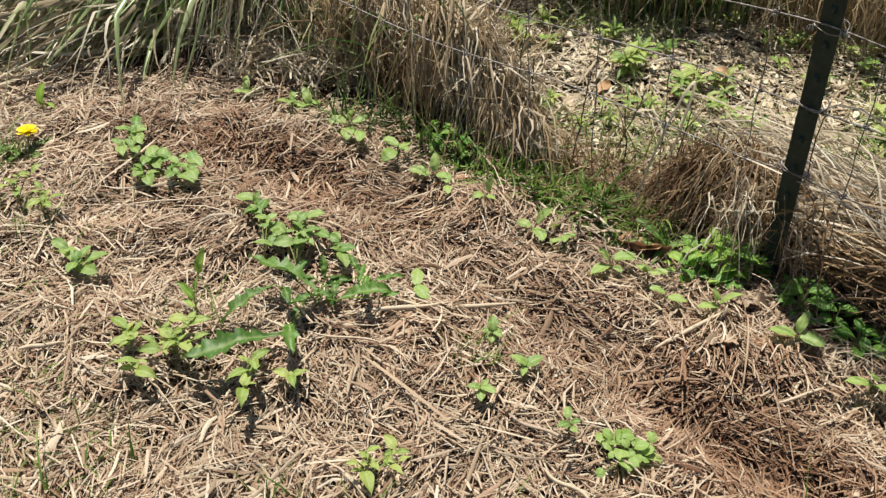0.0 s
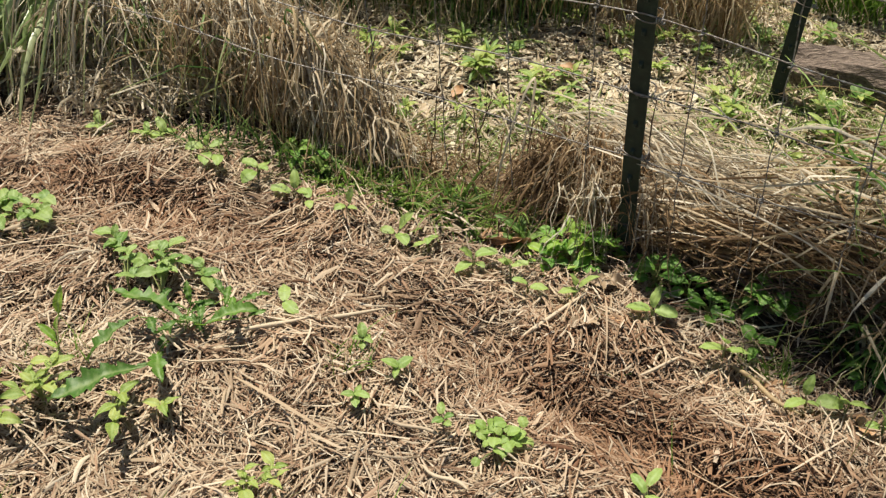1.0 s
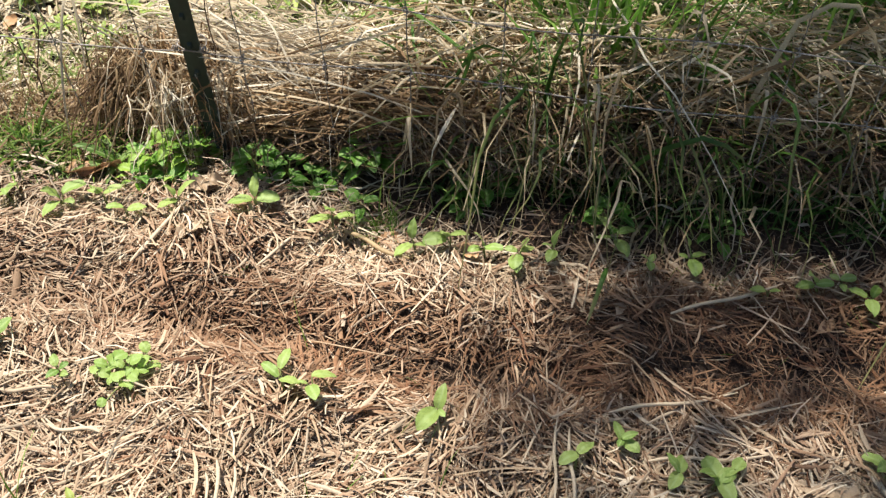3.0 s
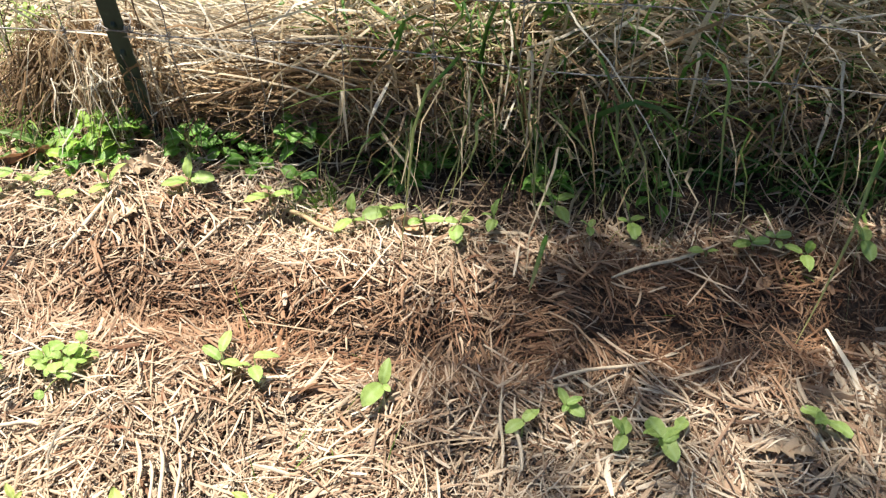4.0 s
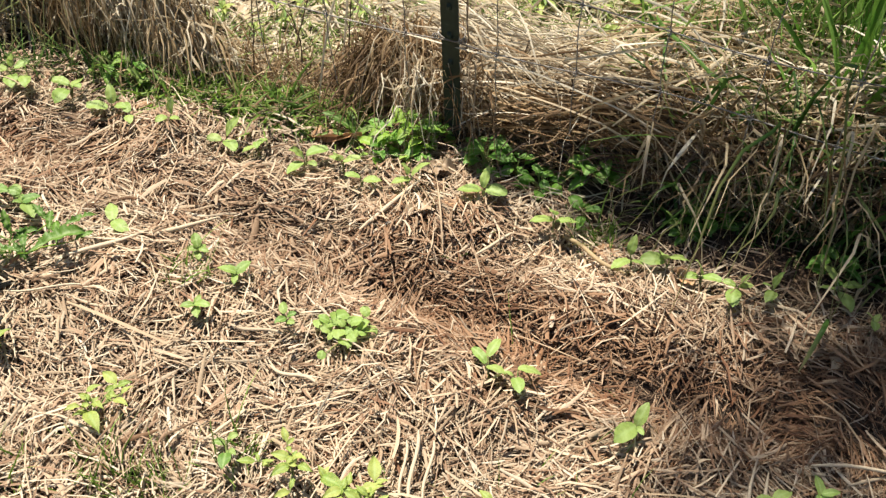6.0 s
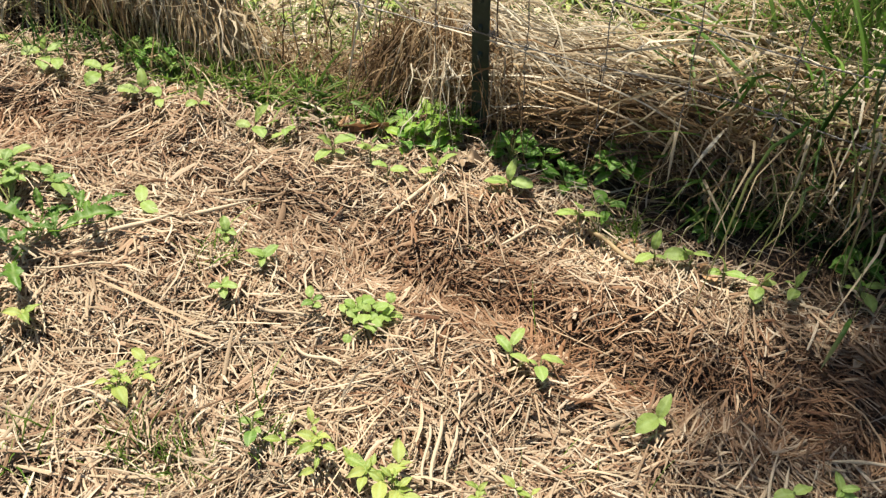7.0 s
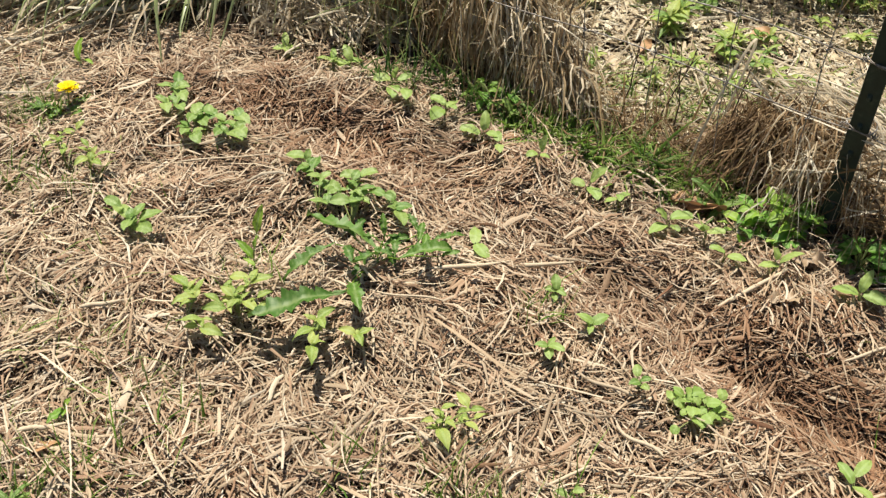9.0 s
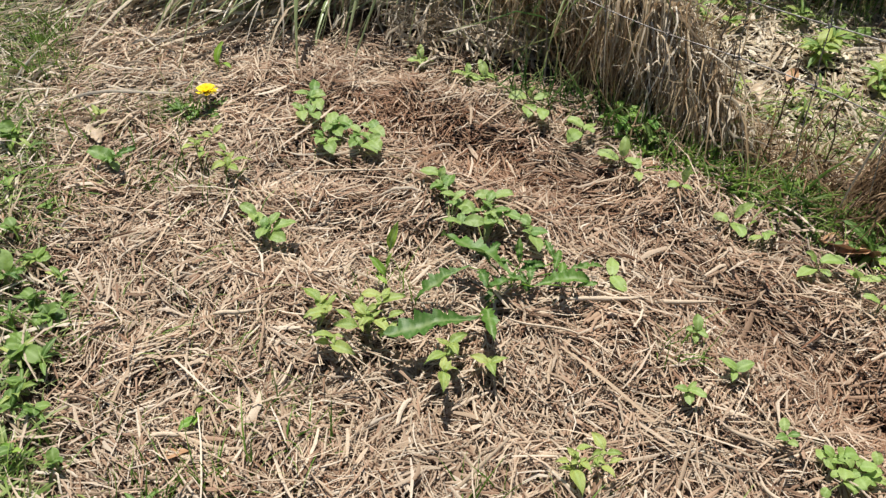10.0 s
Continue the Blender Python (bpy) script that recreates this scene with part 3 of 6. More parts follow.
def draped(name, x, y, mat, apex, tip, width, jitter=0.05, vary=0.22, k=9, wobble=0.006, fold=0.35, z0=0.0, clump=0):
    """Grass that rises to an apex and hangs to a tip, both given from its foot; heights are above the soil."""
    n = len(x)
    sc = np.exp(rng.normal(0, vary, n))[:, None]
    ap = np.stack([np.broadcast_to(np.asarray(c, float), n) for c in apex], -1) * sc
    tp = np.stack([np.broadcast_to(np.asarray(c, float), n) for c in tip], -1) * np.array([1, 1, 0]) * sc
    tip_z = np.broadcast_to(np.asarray(tip[2], float), n) + rng.normal(0, 0.5, n) * jitter
    ap = ap + rng.normal(0, jitter, (n, 3)) * np.array([1, 1, 0.5])
    tp = tp + rng.normal(0, jitter * 1.4, (n, 3)) * np.array([1, 0.6, 0])
    if clump:
        # blades that grow together lean together
        cell = (np.floor(x / clump) * 131 + np.floor(y / clump) * 17).astype(int) % 997
        shift = rng.normal(0, jitter, (997, 3))[cell] * np.array([1, 0.5, 0.6])
        ap, tp = ap + shift * 0.6, tp + shift
        tip_z = tip_z + rng.normal(0, 0.035, 997)[cell]
    foot = np.stack([x, y, np.zeros(n) + z0 * rng.random(n)], -1)
    c0, c3 = foot, foot + tp
    c3[:, 2] = np.maximum(tip_z, 0.003)
    c1 = foot + ap * np.array([0.35, 0.35, 1.1])
    c2 = foot + ap * np.array([1, 1, 1.15]) + (tp - ap) * np.array([0.55, 0.55, 0])
    s = np.linspace(0, 1, k)[None, :, None]
    P = c0[:, None] * (1 - s) ** 3 + c1[:, None] * 3 * s * (1 - s) ** 2 + c2[:, None] * 3 * s * s * (1 - s) + c3[:, None] * s ** 3
    P[:, 1:] += np.cumsum(rng.normal(0, wobble, (n, k - 1, 3)), 1)
    P[..., 2] = np.maximum(P[..., 2], 0.002) + height(P[..., 0], P[..., 1])
    W = (width * rng.uniform(0.45, 1.3, n))[:, None] * 0.5 * np.interp(np.linspace(0, 1, k), [0, 0.15, 0.6, 1], [0.8, 1, 0.85, 0.15])[None]
    tang = unit(np.gradient(P, axis=1))
    ref = unit(rng.normal(0, 1, (n, 3)))
    side = unit(ref[:, None] - tang * (ref[:, None] * tang).sum(-1, keepdims=True))
    return ribbons(name, P, W, side, mat, fold=fold)


def laid(name, x, y, z, mat, length, width, ang, spread=0.25, dip=0.10, sag=0.03, k=8, wobble=0.007, fold=0.35, fall=0.0):
    """Long strands lying on one another, combed one way at the heights z above the soil."""
    n = len(x)
    L = length * np.exp(rng.normal(0, 0.4, n))
    a = ang + rng.normal(0, spread, n)
    tilt = rng.normal(0, dip, n) - fall
    d = np.stack([np.cos(a) * np.cos(tilt), np.sin(a) * np.cos(tilt), np.sin(tilt)], -1)
    s = np.linspace(-0.5, 0.5, k)[None, :, None]
    P = np.stack([x, y, z + height(x, y)], -1)[:, None] + d[:, None] * L[:, None, None] * s
    P = P + rng.normal(0, 0.10, (n, 1, 3)) * L[:, None, None] * (1 - 4 * s * s)
    P[..., 2] -= sag * rng.uniform(0, 2, n)[:, None] * 4 * (s[..., 0] ** 2)
    P[:, 1:] += np.cumsum(rng.normal(0, wobble, (n, k - 1, 3)) * np.array([1, 1, 0.6]), 1)
    P[..., 2] = np.maximum(P[..., 2], height(P[..., 0], P[..., 1]) + 0.003)
    W = (width * rng.uniform(0.45, 1.4, n))[:, None] * 0.5 * np.interp(np.linspace(0, 1, k), [0, 0.15, 0.6, 1], [0.6, 1, 0.85, 0.2])[None]
    tang = unit(np.gradient(P, axis=1))
    ref = unit(rng.normal(0, 1, (n, 3)))
    side = unit(ref[:, None] - tang * (ref[:, None] * tang).sum(-1, keepdims=True))
    return ribbons(name, P, W, side, mat, fold=fold)


# long green and bleached tussock beyond the bed
x, y = spot(270, -0.76, 2.46, 0.25, 0.12)
stuff("grass_tussock", draped("grass_tussock", x, y, TUSSOCK, (-0.06, -0.09, 0.17), (-0.20, -0.29, 0.005), 0.019, 0.08, clump=0.06, fold=0.5), "tussock of long drooping green grass at the end of the bed", "grass")
x, y = spot(800, -0.88, 2.33, 0.28, 0.13)
stuff("bleached_tussock", draped("bleached_tussock", x, y, PALE, (-0.09, -0.06, 0.08), (-0.24, -0.19, 0.003), 0.0125, 0.09, clump=0.05), "bleached dead grass blades matted under a green tussock", "grass")
x, y = spot(90, -0.66, 2.50, 0.20, 0.08)
stuff("grass_tussock", draped("grass_tussock", x, y, TUSSOCK, (-0.03, -0.07, 0.27), (-0.10, -0.28, 0.07), 0.018, 0.09, clump=0.06, fold=0.5), "upright green blades rising from the tussock", "grass")
x, y = spot(100, -0.54, 2.35, 0.11, 0.07)
stuff("pale_strands", draped("pale_strands", x, y, PALE, (0.0, -0.05, 0.30), (-0.05, -0.17, 0.02), 0.009, 0.06, clump=0.04, fold=0.5), "long pale blades hanging beside the tussock", "grass")

x, y = spot(420, -0.42, 2.12, 0.20, 0.08)
stuff("dead_stems", laid("dead_stems", x, y, 0.015 + 0.06 * rng.random(len(x)), PALE, 0.15, 0.0055, 2.4, 0.7, 0.2, 0.02), "pale dead stems fallen in front of a dark hollow", "litter")
x, y = spot(130, -0.46, 2.32, 0.16, 0.07)
stuff("pale_strands", draped("pale_strands", x, y, PALE, (0.02, -0.06, 0.20), (0.03, -0.16, 0.06), 0.006, 0.08, wobble=0.008), "loose pale blades leaning out of the hollow", "grass")

x, y, s = along_line(420, [(-0.62, 2.46), (-0.42, 2.40), (-0.22, 2.30)], 0.14, 0.0)
stuff("pale_strands", draped("pale_strands", x, y, PALE, (0.0, -0.05, 0.26), (0.02, -0.15, 0.13), 0.006, 0.07, wobble=0.009, clump=0.07), "bleached grass nodding over the back of the hollow", "grass")

# dry grass combed down over the wire
RIDGE = np.array([(-0.30, 2.26, 0.27), (-0.17, 2.17, 0.25), (-0.08, 2.08, 0.22), (0.01, 2.01, 0.20), (0.09, 1.94, 0.15), (0.16, 1.88, 0.07)])
HEM = np.array([(-0.30, 2.14, 0.20), (-0.17, 2.01, 0.14), (-0.08, 1.93, 0.11), (0.02, 1.88, 0.095), (0.10, 1.84, 0.07), (0.17, 1.81, 0.03)])


def slope(name, n, mat, length, width, spread, low, high, lift, label):
    """Tangled grass combed down from the ridge to the hem."""
    s, u = rng.uniform(0, 5, n), rng.uniform(low, high, n)
    top = np.stack([np.interp(s, np.arange(6), RIDGE[:, i]) for i in range(3)], -1)
    hem = np.stack([np.interp(s, np.arange(6), HEM[:, i]) for i in range(3)], -1)
    p = top + (hem - top) * u[:, None]
    lump = 0.018 * field(p[:, 0] * 2, p[:, 1] * 2, BUMPS) + 0.03 * np.sin(np.pi * np.clip(u, 0, 1))
    ang = -1.5 + 0.5 * field(p[:, 0], p[:, 1], FLOW)
    fall = np.interp(u, [-0.3, 0, 0.5, 1], [-0.5, 0.1, 0.6, 1.1])
    return stuff(name, laid(name, p[:, 0], p[:, 1], p[:, 2] + lump - lift * rng.random(n), mat, length, width, ang, spread, 0.28, 0.008, k=7, wobble=0.006, fall=fall), label, "grass")


slope("dry_grass_curtain", 1900, DRY, 0.10, 0.0042, 0.40, -0.15, 0.95, 0.03, "thick curtain of dry brown grass drooping over the wire")
slope("brown_grass_curtain", 1200, RUST, 0.09, 0.0042, 0.45, 0.1, 1.08, 0.06, "brown dead grass hanging under the pale ridge")
slope("bleached_ridge", 2200, PALE, 0.12, 0.0048, 0.50, -0.35, 0.75, 0.008, "bleached blades folded along the top of the dry grass")
x, y, s = along_line(1100, RIDGE[:, :2] + np.array([0.0, -0.03]), 0.08, 0.0)
top = np.interp(s, np.linspace(0, 1, 6), RIDGE[:, 2])
stuff("hanging_grass", draped("hanging_grass", x, y, DRY, (0.0, -0.04, top), (0.01, -0.11, top * 0.22), 0.0052, 0.028, clump=0.045, wobble=0.006), "straw-coloured stems hanging straight down over the wire", "grass")
x, y, s = along_line(320, RIDGE[:, :2] + np.array([0.0, -0.05]), 0.06, 0.0)
top = np.interp(s, np.linspace(0, 1, 6), RIDGE[:, 2])
stuff("hanging_grass", draped("hanging_grass", x, y, PALE, (0.0, -0.05, top), (0.02, -0.10, top * 0.5), 0.0075, 0.03, clump=0.045, wobble=0.006), "pale broad stems hanging over the wire", "grass")
x, y, s = along_line(1000, [(-0.50, 2.46), (-0.34, 2.36), (-0.08, 2.14), (0.08, 2.02)], 0.12, 0.0)
stuff("dead_grass_heart", blades("dead_grass_heart", x, y, DRY, 0.20, 0.005, (0, -0.05), 0.3, 0.25, 1.0, k=6, fold=0.0), "dense brown heart of the dry curtain", "grass")
x, y, s = along_line(110, [(-0.50, 2.22), (-0.28, 2.11), (-0.05, 1.98)], 0.10, 0.0)
stuff("green_among_dry", draped("green_among_dry", x, y, GREEN, (-0.01, -0.04, 0.20), (0.01, -0.12, 0.08), 0.0052, 0.07), "green blades growing through the dry grass", "grass")
x, y, s = along_line(150, [(-0.50, 2.20), (-0.28, 2.10), (-0.10, 2.0)], 0.10, 0.0)
stuff("pale_strands", draped("pale_strands", x, y, DRY, (0.02, -0.05, 0.22), (0.08, -0.12, 0.10), 0.0042, 0.09, wobble=0.009), "thin dry stems arching across a dark hollow", "grass")
x, y, s = along_line(300, [(0.14, 1.86), (0.33, 1.73), (0.50, 1.64)], 0.08, -0.01)
stuff("stubble", blades("stubble", x, y, RUST, 0.09, 0.0034, (0.0, -0.1), 0.45, 0.45, 1.0, k=5), "brown dead grass stubble along the foot of the wire", "grass")
x, y, s = along_line(90, [(0.10, 1.88), (0.33, 1.75), (0.50, 1.66)], 0.10, 0.0)
stuff("stubble", blades("stubble", x, y, DRY, 0.16, 0.004, (0.0, -0.15), 0.6, 0.4, 1.0, k=6), "straw-coloured dead stems standing by the wire", "grass")

# short green grass in front of the wire
x, y, s = along_line(1500, [(0.04, 1.80), (0.20, 1.73), (0.33, 1.66), (0.48, 1.58)], 0.12, -0.08)
stuff("short_grass", blades("short_grass", x, y, LUSH, 0.065, 0.0058, (0, 0), 0.7, 0.8, 0.7, k=6), "short bright green grass at the edge of the bed", "grass")
x, y, s = along_line(500, [(0.02, 1.82), (0.20, 1.74), (0.33, 1.67), (0.52, 1.57)], 0.14, -0.08)
stuff("short_grass", blades("short_grass", x, y, GREEN, 0.07, 0.0042, (0, 0), 0.7, 0.7, 0.8, k=6), "short dark green grass at the edge of the bed", "grass")
x, y, s = along_line(160, [(0.02, 1.82), (0.20, 1.74), (0.33, 1.67), (0.52, 1.57)], 0.14, -0.08)
stuff("dead_stems", strewn("dead_stems", x, y, RUST, 0.06, 0.0032, 0.05, flow_share=0.2, pitch=0.3), "brown dead stems caught in the short grass", "litter")
x, y, s = along_line(170, [(-0.30, 1.95), (-0.13, 1.90), (0.06, 1.83)], 0.06, -0.06)
stuff("short_grass", blades("short_grass", x, y, GREEN, 0.10, 0.004, (0, -0.2), 0.5, 0.6, 1.0, k=5), "dark green grass under the dry curtain", "grass")

WAY = math.atan2(-0.58, 0.815)  # heading of the wire past the post

# brown tuft leaning on the post
x, y, s = along_line(1500, [(0.47, 1.66), (0.58, 1.59), (0.66, 1.53)], 0.10, 0.04)
stuff("brown_tuft", draped("brown_tuft", x, y, RUST, (0.0, -0.02, 0.12), (-0.03, -0.07, 0.03), 0.0036, 0.035, clump=0.04, wobble=0.009), "dense tuft of brown grass drooping beside the post", "grass")
# shade of the hollow under the tuft, given by dark strands
x, y, s = along_line(700, [(0.45, 1.66), (0.56, 1.59), (0.65, 1.52)], 0.09, 0.0)
stuff("grass_thatch", laid("grass_thatch", x, y, 0.01 + 0.06 * rng.random(len(x)), ROT_SHADE, 0.09, 0.0042, WAY + 0.4, 0.8, 0.3, 0.012), "grass under the brown tuft, darkened as shade", "grass")
x, y = spot(42, 0.61, 1.56, 0.05, 0.04)
stuff("pale_strands", draped("pale_strands", x, y, PALE, (-0.01, -0.05, 0.19), (-0.05, -0.12, 0.05), 0.0036, 0.035, wobble=0.010), "pale long strands hanging over the brown tuft", "grass")

# flattened mat of bleached grass on the other side of the post
def bay(x):
    """How far the mat stands back where a dark hollow opens under the clump."""
    return np.interp(x, [0.92, 1.02, 1.10, 1.25], [0.0, 0.06, 0.09, 0.08])


x, y = scatter(6800, 0.70, 1.22, 1.05, 1.95, lambda x, y: (y > front_y(x) + 0.055) * (y < front_y(x) + 0.36))
d = y - front_y(x)
y = y + bay(x)
z = np.interp(d, [0.0, 0.06, 0.15, 0.36], [0.10, 0.145, 0.15, 0.05]) * rng.uniform(0.75, 1.1, len(x))
stuff("flattened_grass", laid("flattened_grass", x, y, z, PALE, 0.25, 0.0035, WAY - 0.2, 0.32, 0.10, 0.02, fall=0.22), "flattened mat of bleached dry grass behind the wire", "grass")
x, y = scatter(6000, 0.64, 1.16, 1.05, 1.75, lambda x, y: (y > front_y(x) - 0.005) * (y < front_y(x) + 0.11))
d = y - front_y(x)
y = y + bay(x)
z = 0.045 + rng.random(len(x)) * np.interp(d, [-0.01, 0.04, 0.11], [0.055, 0.095, 0.10])
stuff("grass_thatch", laid("grass_thatch", x, y, z, RUST, 0.13, 0.0036, WAY, 0.55, 0.2, 0.012), "brown thatch of old grass along the wire", "grass")
# lower front of the mat, with its shade put into the strand colour
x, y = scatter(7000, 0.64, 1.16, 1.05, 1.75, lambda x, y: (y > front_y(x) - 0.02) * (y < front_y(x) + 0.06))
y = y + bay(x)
stuff("grass_thatch", laid("grass_thatch", x, y, 0.02 + 0.09 * rng.random(len(x)), ROT_SHADE, 0.10, 0.0040, WAY, 0.6, 0.25, 0.012), "thatch at the foot of the mat in a dark shade tone", "grass")
x, y, s = along_line(150, [(0.70, 1.50), (0.96, 1.30), (1.12, 1.16)], 0.14, 0.02)
stuff("pale_strands", draped("pale_strands", x, y, PALE, (0.03, -0.05, 0.18), (0.07, -0.11, 0.05), 0.0034, 0.06, wobble=0.009), "pale strands hanging out of the thatch", "grass")
x, y, s = along_line(500, [(0.70, 1.52), (0.96, 1.33), (1.12, 1.19)], 0.10, 0.08)
stuff("dead_grass_heart", blades("dead_grass_heart", x, y, RUST, 0.09, 0.005, (0, -0.05), 0.3, 0.3, 1.0, k=6, fold=0.0), "dense brown heart of the flattened mat", "grass")

# lip of old grass that overhangs the foot of the wire
LIP = [(0.74, 1.455), (0.86, 1.36), (0.96, 1.265), (1.05, 1.225)]
x, y, s = along_line(2400, LIP, 0.12, 0.0)
stuff("grass_thatch", laid("grass_thatch", x, y, np.interp(s, [0, 1], [0.08, 0.15]) + 0.045 * rng.random(len(x)), RUST, 0.16, 0.0040, WAY, 0.30, 0.10, 0.012), "brown thatch overhanging the foot of the wire", "grass")
x, y, s = along_line(380, LIP, 0.12, 0.03)
stuff("flattened_grass", laid("flattened_grass", x, y, np.interp(s, [0, 1], [0.12, 0.185]) + 0.03 * rng.random(len(x)), PALE, 0.22, 0.0036, WAY - 0.12, 0.28, 0.10, 0.02), "bleached stems lying along the brown thatch", "grass")
# dark strands below the lip paint the shade of its underside
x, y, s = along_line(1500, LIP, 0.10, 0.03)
stuff("grass_thatch", laid("grass_thatch", x, y, np.interp(s, [0, 1], [0.05, 0.11]) + 0.05 * rng.random(len(x)), ROT_SHADE, 0.12, 0.0042, WAY, 0.4, 0.15, 0.012), "underside of the thatch with shade in its colour", "grass")

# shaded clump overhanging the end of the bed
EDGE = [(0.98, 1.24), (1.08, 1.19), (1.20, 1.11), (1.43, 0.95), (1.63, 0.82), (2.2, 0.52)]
# clump front: its own shadow is partly coloured into these strands
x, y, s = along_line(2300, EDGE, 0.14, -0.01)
stuff("grass_thatch", laid("grass_thatch", x, y, 0.10 + 0.09 * rng.random(len(x)), ROT_SHADE, 0.12, 0.0045, WAY, 0.6, 0.25, 0.015), "thatch under the shaded clump, toned dark for shade", "grass")
x, y, s = along_line(1500, EDGE, 0.18, 0.03)
z = 0.15 + 0.08 * rng.random(len(x))
stuff("grass_thatch", laid("grass_thatch", x, y, z, RUST, 0.13, 0.0045, WAY, 0.6, 0.25, 0.015), "rusty brown thatch shelf in the shaded clump", "grass")
x, y, s = along_line(2300, EDGE, 0.30, 0.05)
z = 0.19 + 0.06 * rng.random(len(x))
stuff("flattened_grass", laid("flattened_grass", x, y, z, DRY, 0.25, 0.0048, WAY, 0.75, 0.18, 0.03, wobble=0.012), "tangle of dry dead stems over the shaded clump", "grass")
x, y, s = along_line(700, EDGE, 0.30, 0.06)
z = 0.20 + 0.05 * rng.random(len(x))
x2, y2, s = along_line(330, EDGE, 0.26, 0.06)
stuff("flattened_grass", laid("flattened_grass", x2, y2, 0.22 + 0.05 * rng.random(len(x2)), PALE, 0.24, 0.0044, WAY, 0.9, 0.2, 0.03, wobble=0.012), "pale dead stems tossed over the shaded clump", "grass")
stuff("green_among_dry", laid("green_among_dry", x, y, z, GREEN, 0.22, 0.0062, WAY, 1.0, 0.28, 0.03, wobble=0.008), "green blades lying in the tangle", "grass")
x, y, s = along_line(260, EDGE, 0.10, -0.02)
stuff("drooping_grass", draped("drooping_grass", x, y, DRY, (0.0, -0.05, 0.19), (0.02, -0.10, 0.06), 0.0055, 0.075, wobble=0.012, clump=0.05, vary=0.3), "dry stems drooping over the shaded end of the bed", "grass")
x, y, s = along_line(80, EDGE, 0.12, 0.02)
stuff("pale_strands", draped("pale_strands", x, y, PALE, (0.02, -0.05, 0.22), (0.05, -0.11, 0.10), 0.0100, 0.075, wobble=0.007, vary=0.3, fold=0.5), "broad bleached blades bent over in the shaded clump", "grass")
x, y, s = along_line(210, EDGE, 0.12, -0.03)
stuff("drooping_green_grass", draped("drooping_green_grass", x, y, GREEN, (0.0, -0.05, 0.16), (-0.01, -0.10, 0.03), 0.0076, 0.085, wobble=0.007, clump=0.05, vary=0.4), "dark green grass blades drooping among dry ones", "grass")
x, y, s = along_line(260, EDGE, 0.05, -0.05)
stuff("drooping_green_grass", blades("drooping_green_grass", x, y, GREEN, 0.09, 0.0065, (0, -0.15), 0.7, 0.6, 0.8, k=6), "low dark grass in the shade under the clump", "grass")
# blades behind the hollow, dark in colour to deepen its shadow
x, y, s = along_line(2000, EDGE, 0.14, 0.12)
stuff("dead_grass_heart", blades("dead_grass_heart", x, y, ROT_SHADE, 0.17, 0.005, (0, -0.05), 0.3, 0.25, 1.0, k=6, fold=0.0), "dense heart of the shaded clump, coloured dark like its shadow", "grass")

# tall green grass behind the wire
x, y, s = along_line(240, EDGE[:5], 0.16, 0.06)
stuff("tall_grass", blades("tall_grass", x, y, MEADOW, 0.30, 0.0062, (0.0, -0.12), 0.35, 0.35, 1.0, k=8, vary=0.25), "green blades rising through the dry tangle", "grass")
x, y = spot(190, 1.40, 1.25, 0.09, 0.06)
stuff("tall_grass", blades("tall_grass", x, y, MEADOW, 0.42, 0.0105, (0.0, -0.05), 0.25, 0.18, 1.0, k=8), "upright green grass standing out of the tangle", "grass")
x, y = spot(190, 1.74, 1.15, 0.20, 0.08)
stuff("tall_grass", blades("tall_grass", x, y, MEADOW, 0.36, 0.0085, (0.0, -0.05), 0.45, 0.28, 1.0, k=8), "fresh green grass standing out of the tangle", "grass")
x, y = spot(120, 1.52, 1.45, 0.24, 0.16)
stuff("tall_grass", blades("tall_grass", x, y, MEADOW, 0.44, 0.0105, (0.02, -0.08), 0.35, 0.22, 1.0, k=8), "tall bright green grass behind the fence", "grass")
x, y = spot(300, 1.55, 1.47, 0.28, 0.18)
stuff("tall_grass", blades("tall_grass", x, y, GREEN, 0.46, 0.0100, (0.02, -0.08), 0.4, 0.25, 1.0, k=8), "tall upright green grass behind the fence", "grass")
x, y = spot(900, 2.15, 1.35, 0.42, 0.35)
stuff("tall_grass", blades("tall_grass", x, y, MEADOW, 0.60, 0.0095, (0.0, -0.08), 0.3, 0.20, 1.0, k=8), "tall upright green grass behind the fence", "grass")
x, y = spot(200, 1.26, 1.48, 0.20, 0.12)
stuff("tall_grass", blades("tall_grass", x, y, LUSH, 0.30, 0.006, (0.0, -0.1), 0.4, 0.3, 1.0, k=7), "fresh green grass behind the fence", "grass")
x, y = spot(520, 1.62, 2.62, 0.22, 0.12)
stuff("bright_tuft", blades("bright_tuft", x, y, LUSH, 0.32, 0.005, (0, -0.05), 0.35, 0.25, 1.0, k=7), "bright green upright tuft of grass", "grass")

# grass bank at the back
BACK = [(-0.05, 2.72), (0.55, 2.58), (0.95, 2.42), (1.12, 2.28)]
x, y, s = along_line(1500, BACK, 0.22, 0.06)
stuff("back_grass", draped("back_grass", x, y, DRY, (0.0, -0.04, 0.24), (0, -0.14, 0.06), 0.0055, 0.08, wobble=0.012, clump=0.08), "bank of dry grass beyond the fence", "grass")
x, y, s = along_line(2000, [(-1.8, 2.75), (-0.9, 2.70), (-0.05, 2.60), (0.75, 2.45)], 0.4, 0.0)
stuff("back_grass", draped("back_grass", x, y, GREEN, (0.0, -0.05, 0.34), (0.0, -0.16, 0.16), 0.006, 0.08), "green grass growing through the bank beyond the fence", "grass")
x, y = scatter(36000, -0.3, 2.6, 1.6, 3.3, lambda x, y: (y > front_y(x) + 0.14) * np.clip(0.25 + field(x, y, PATCHES), 0.05, 1))
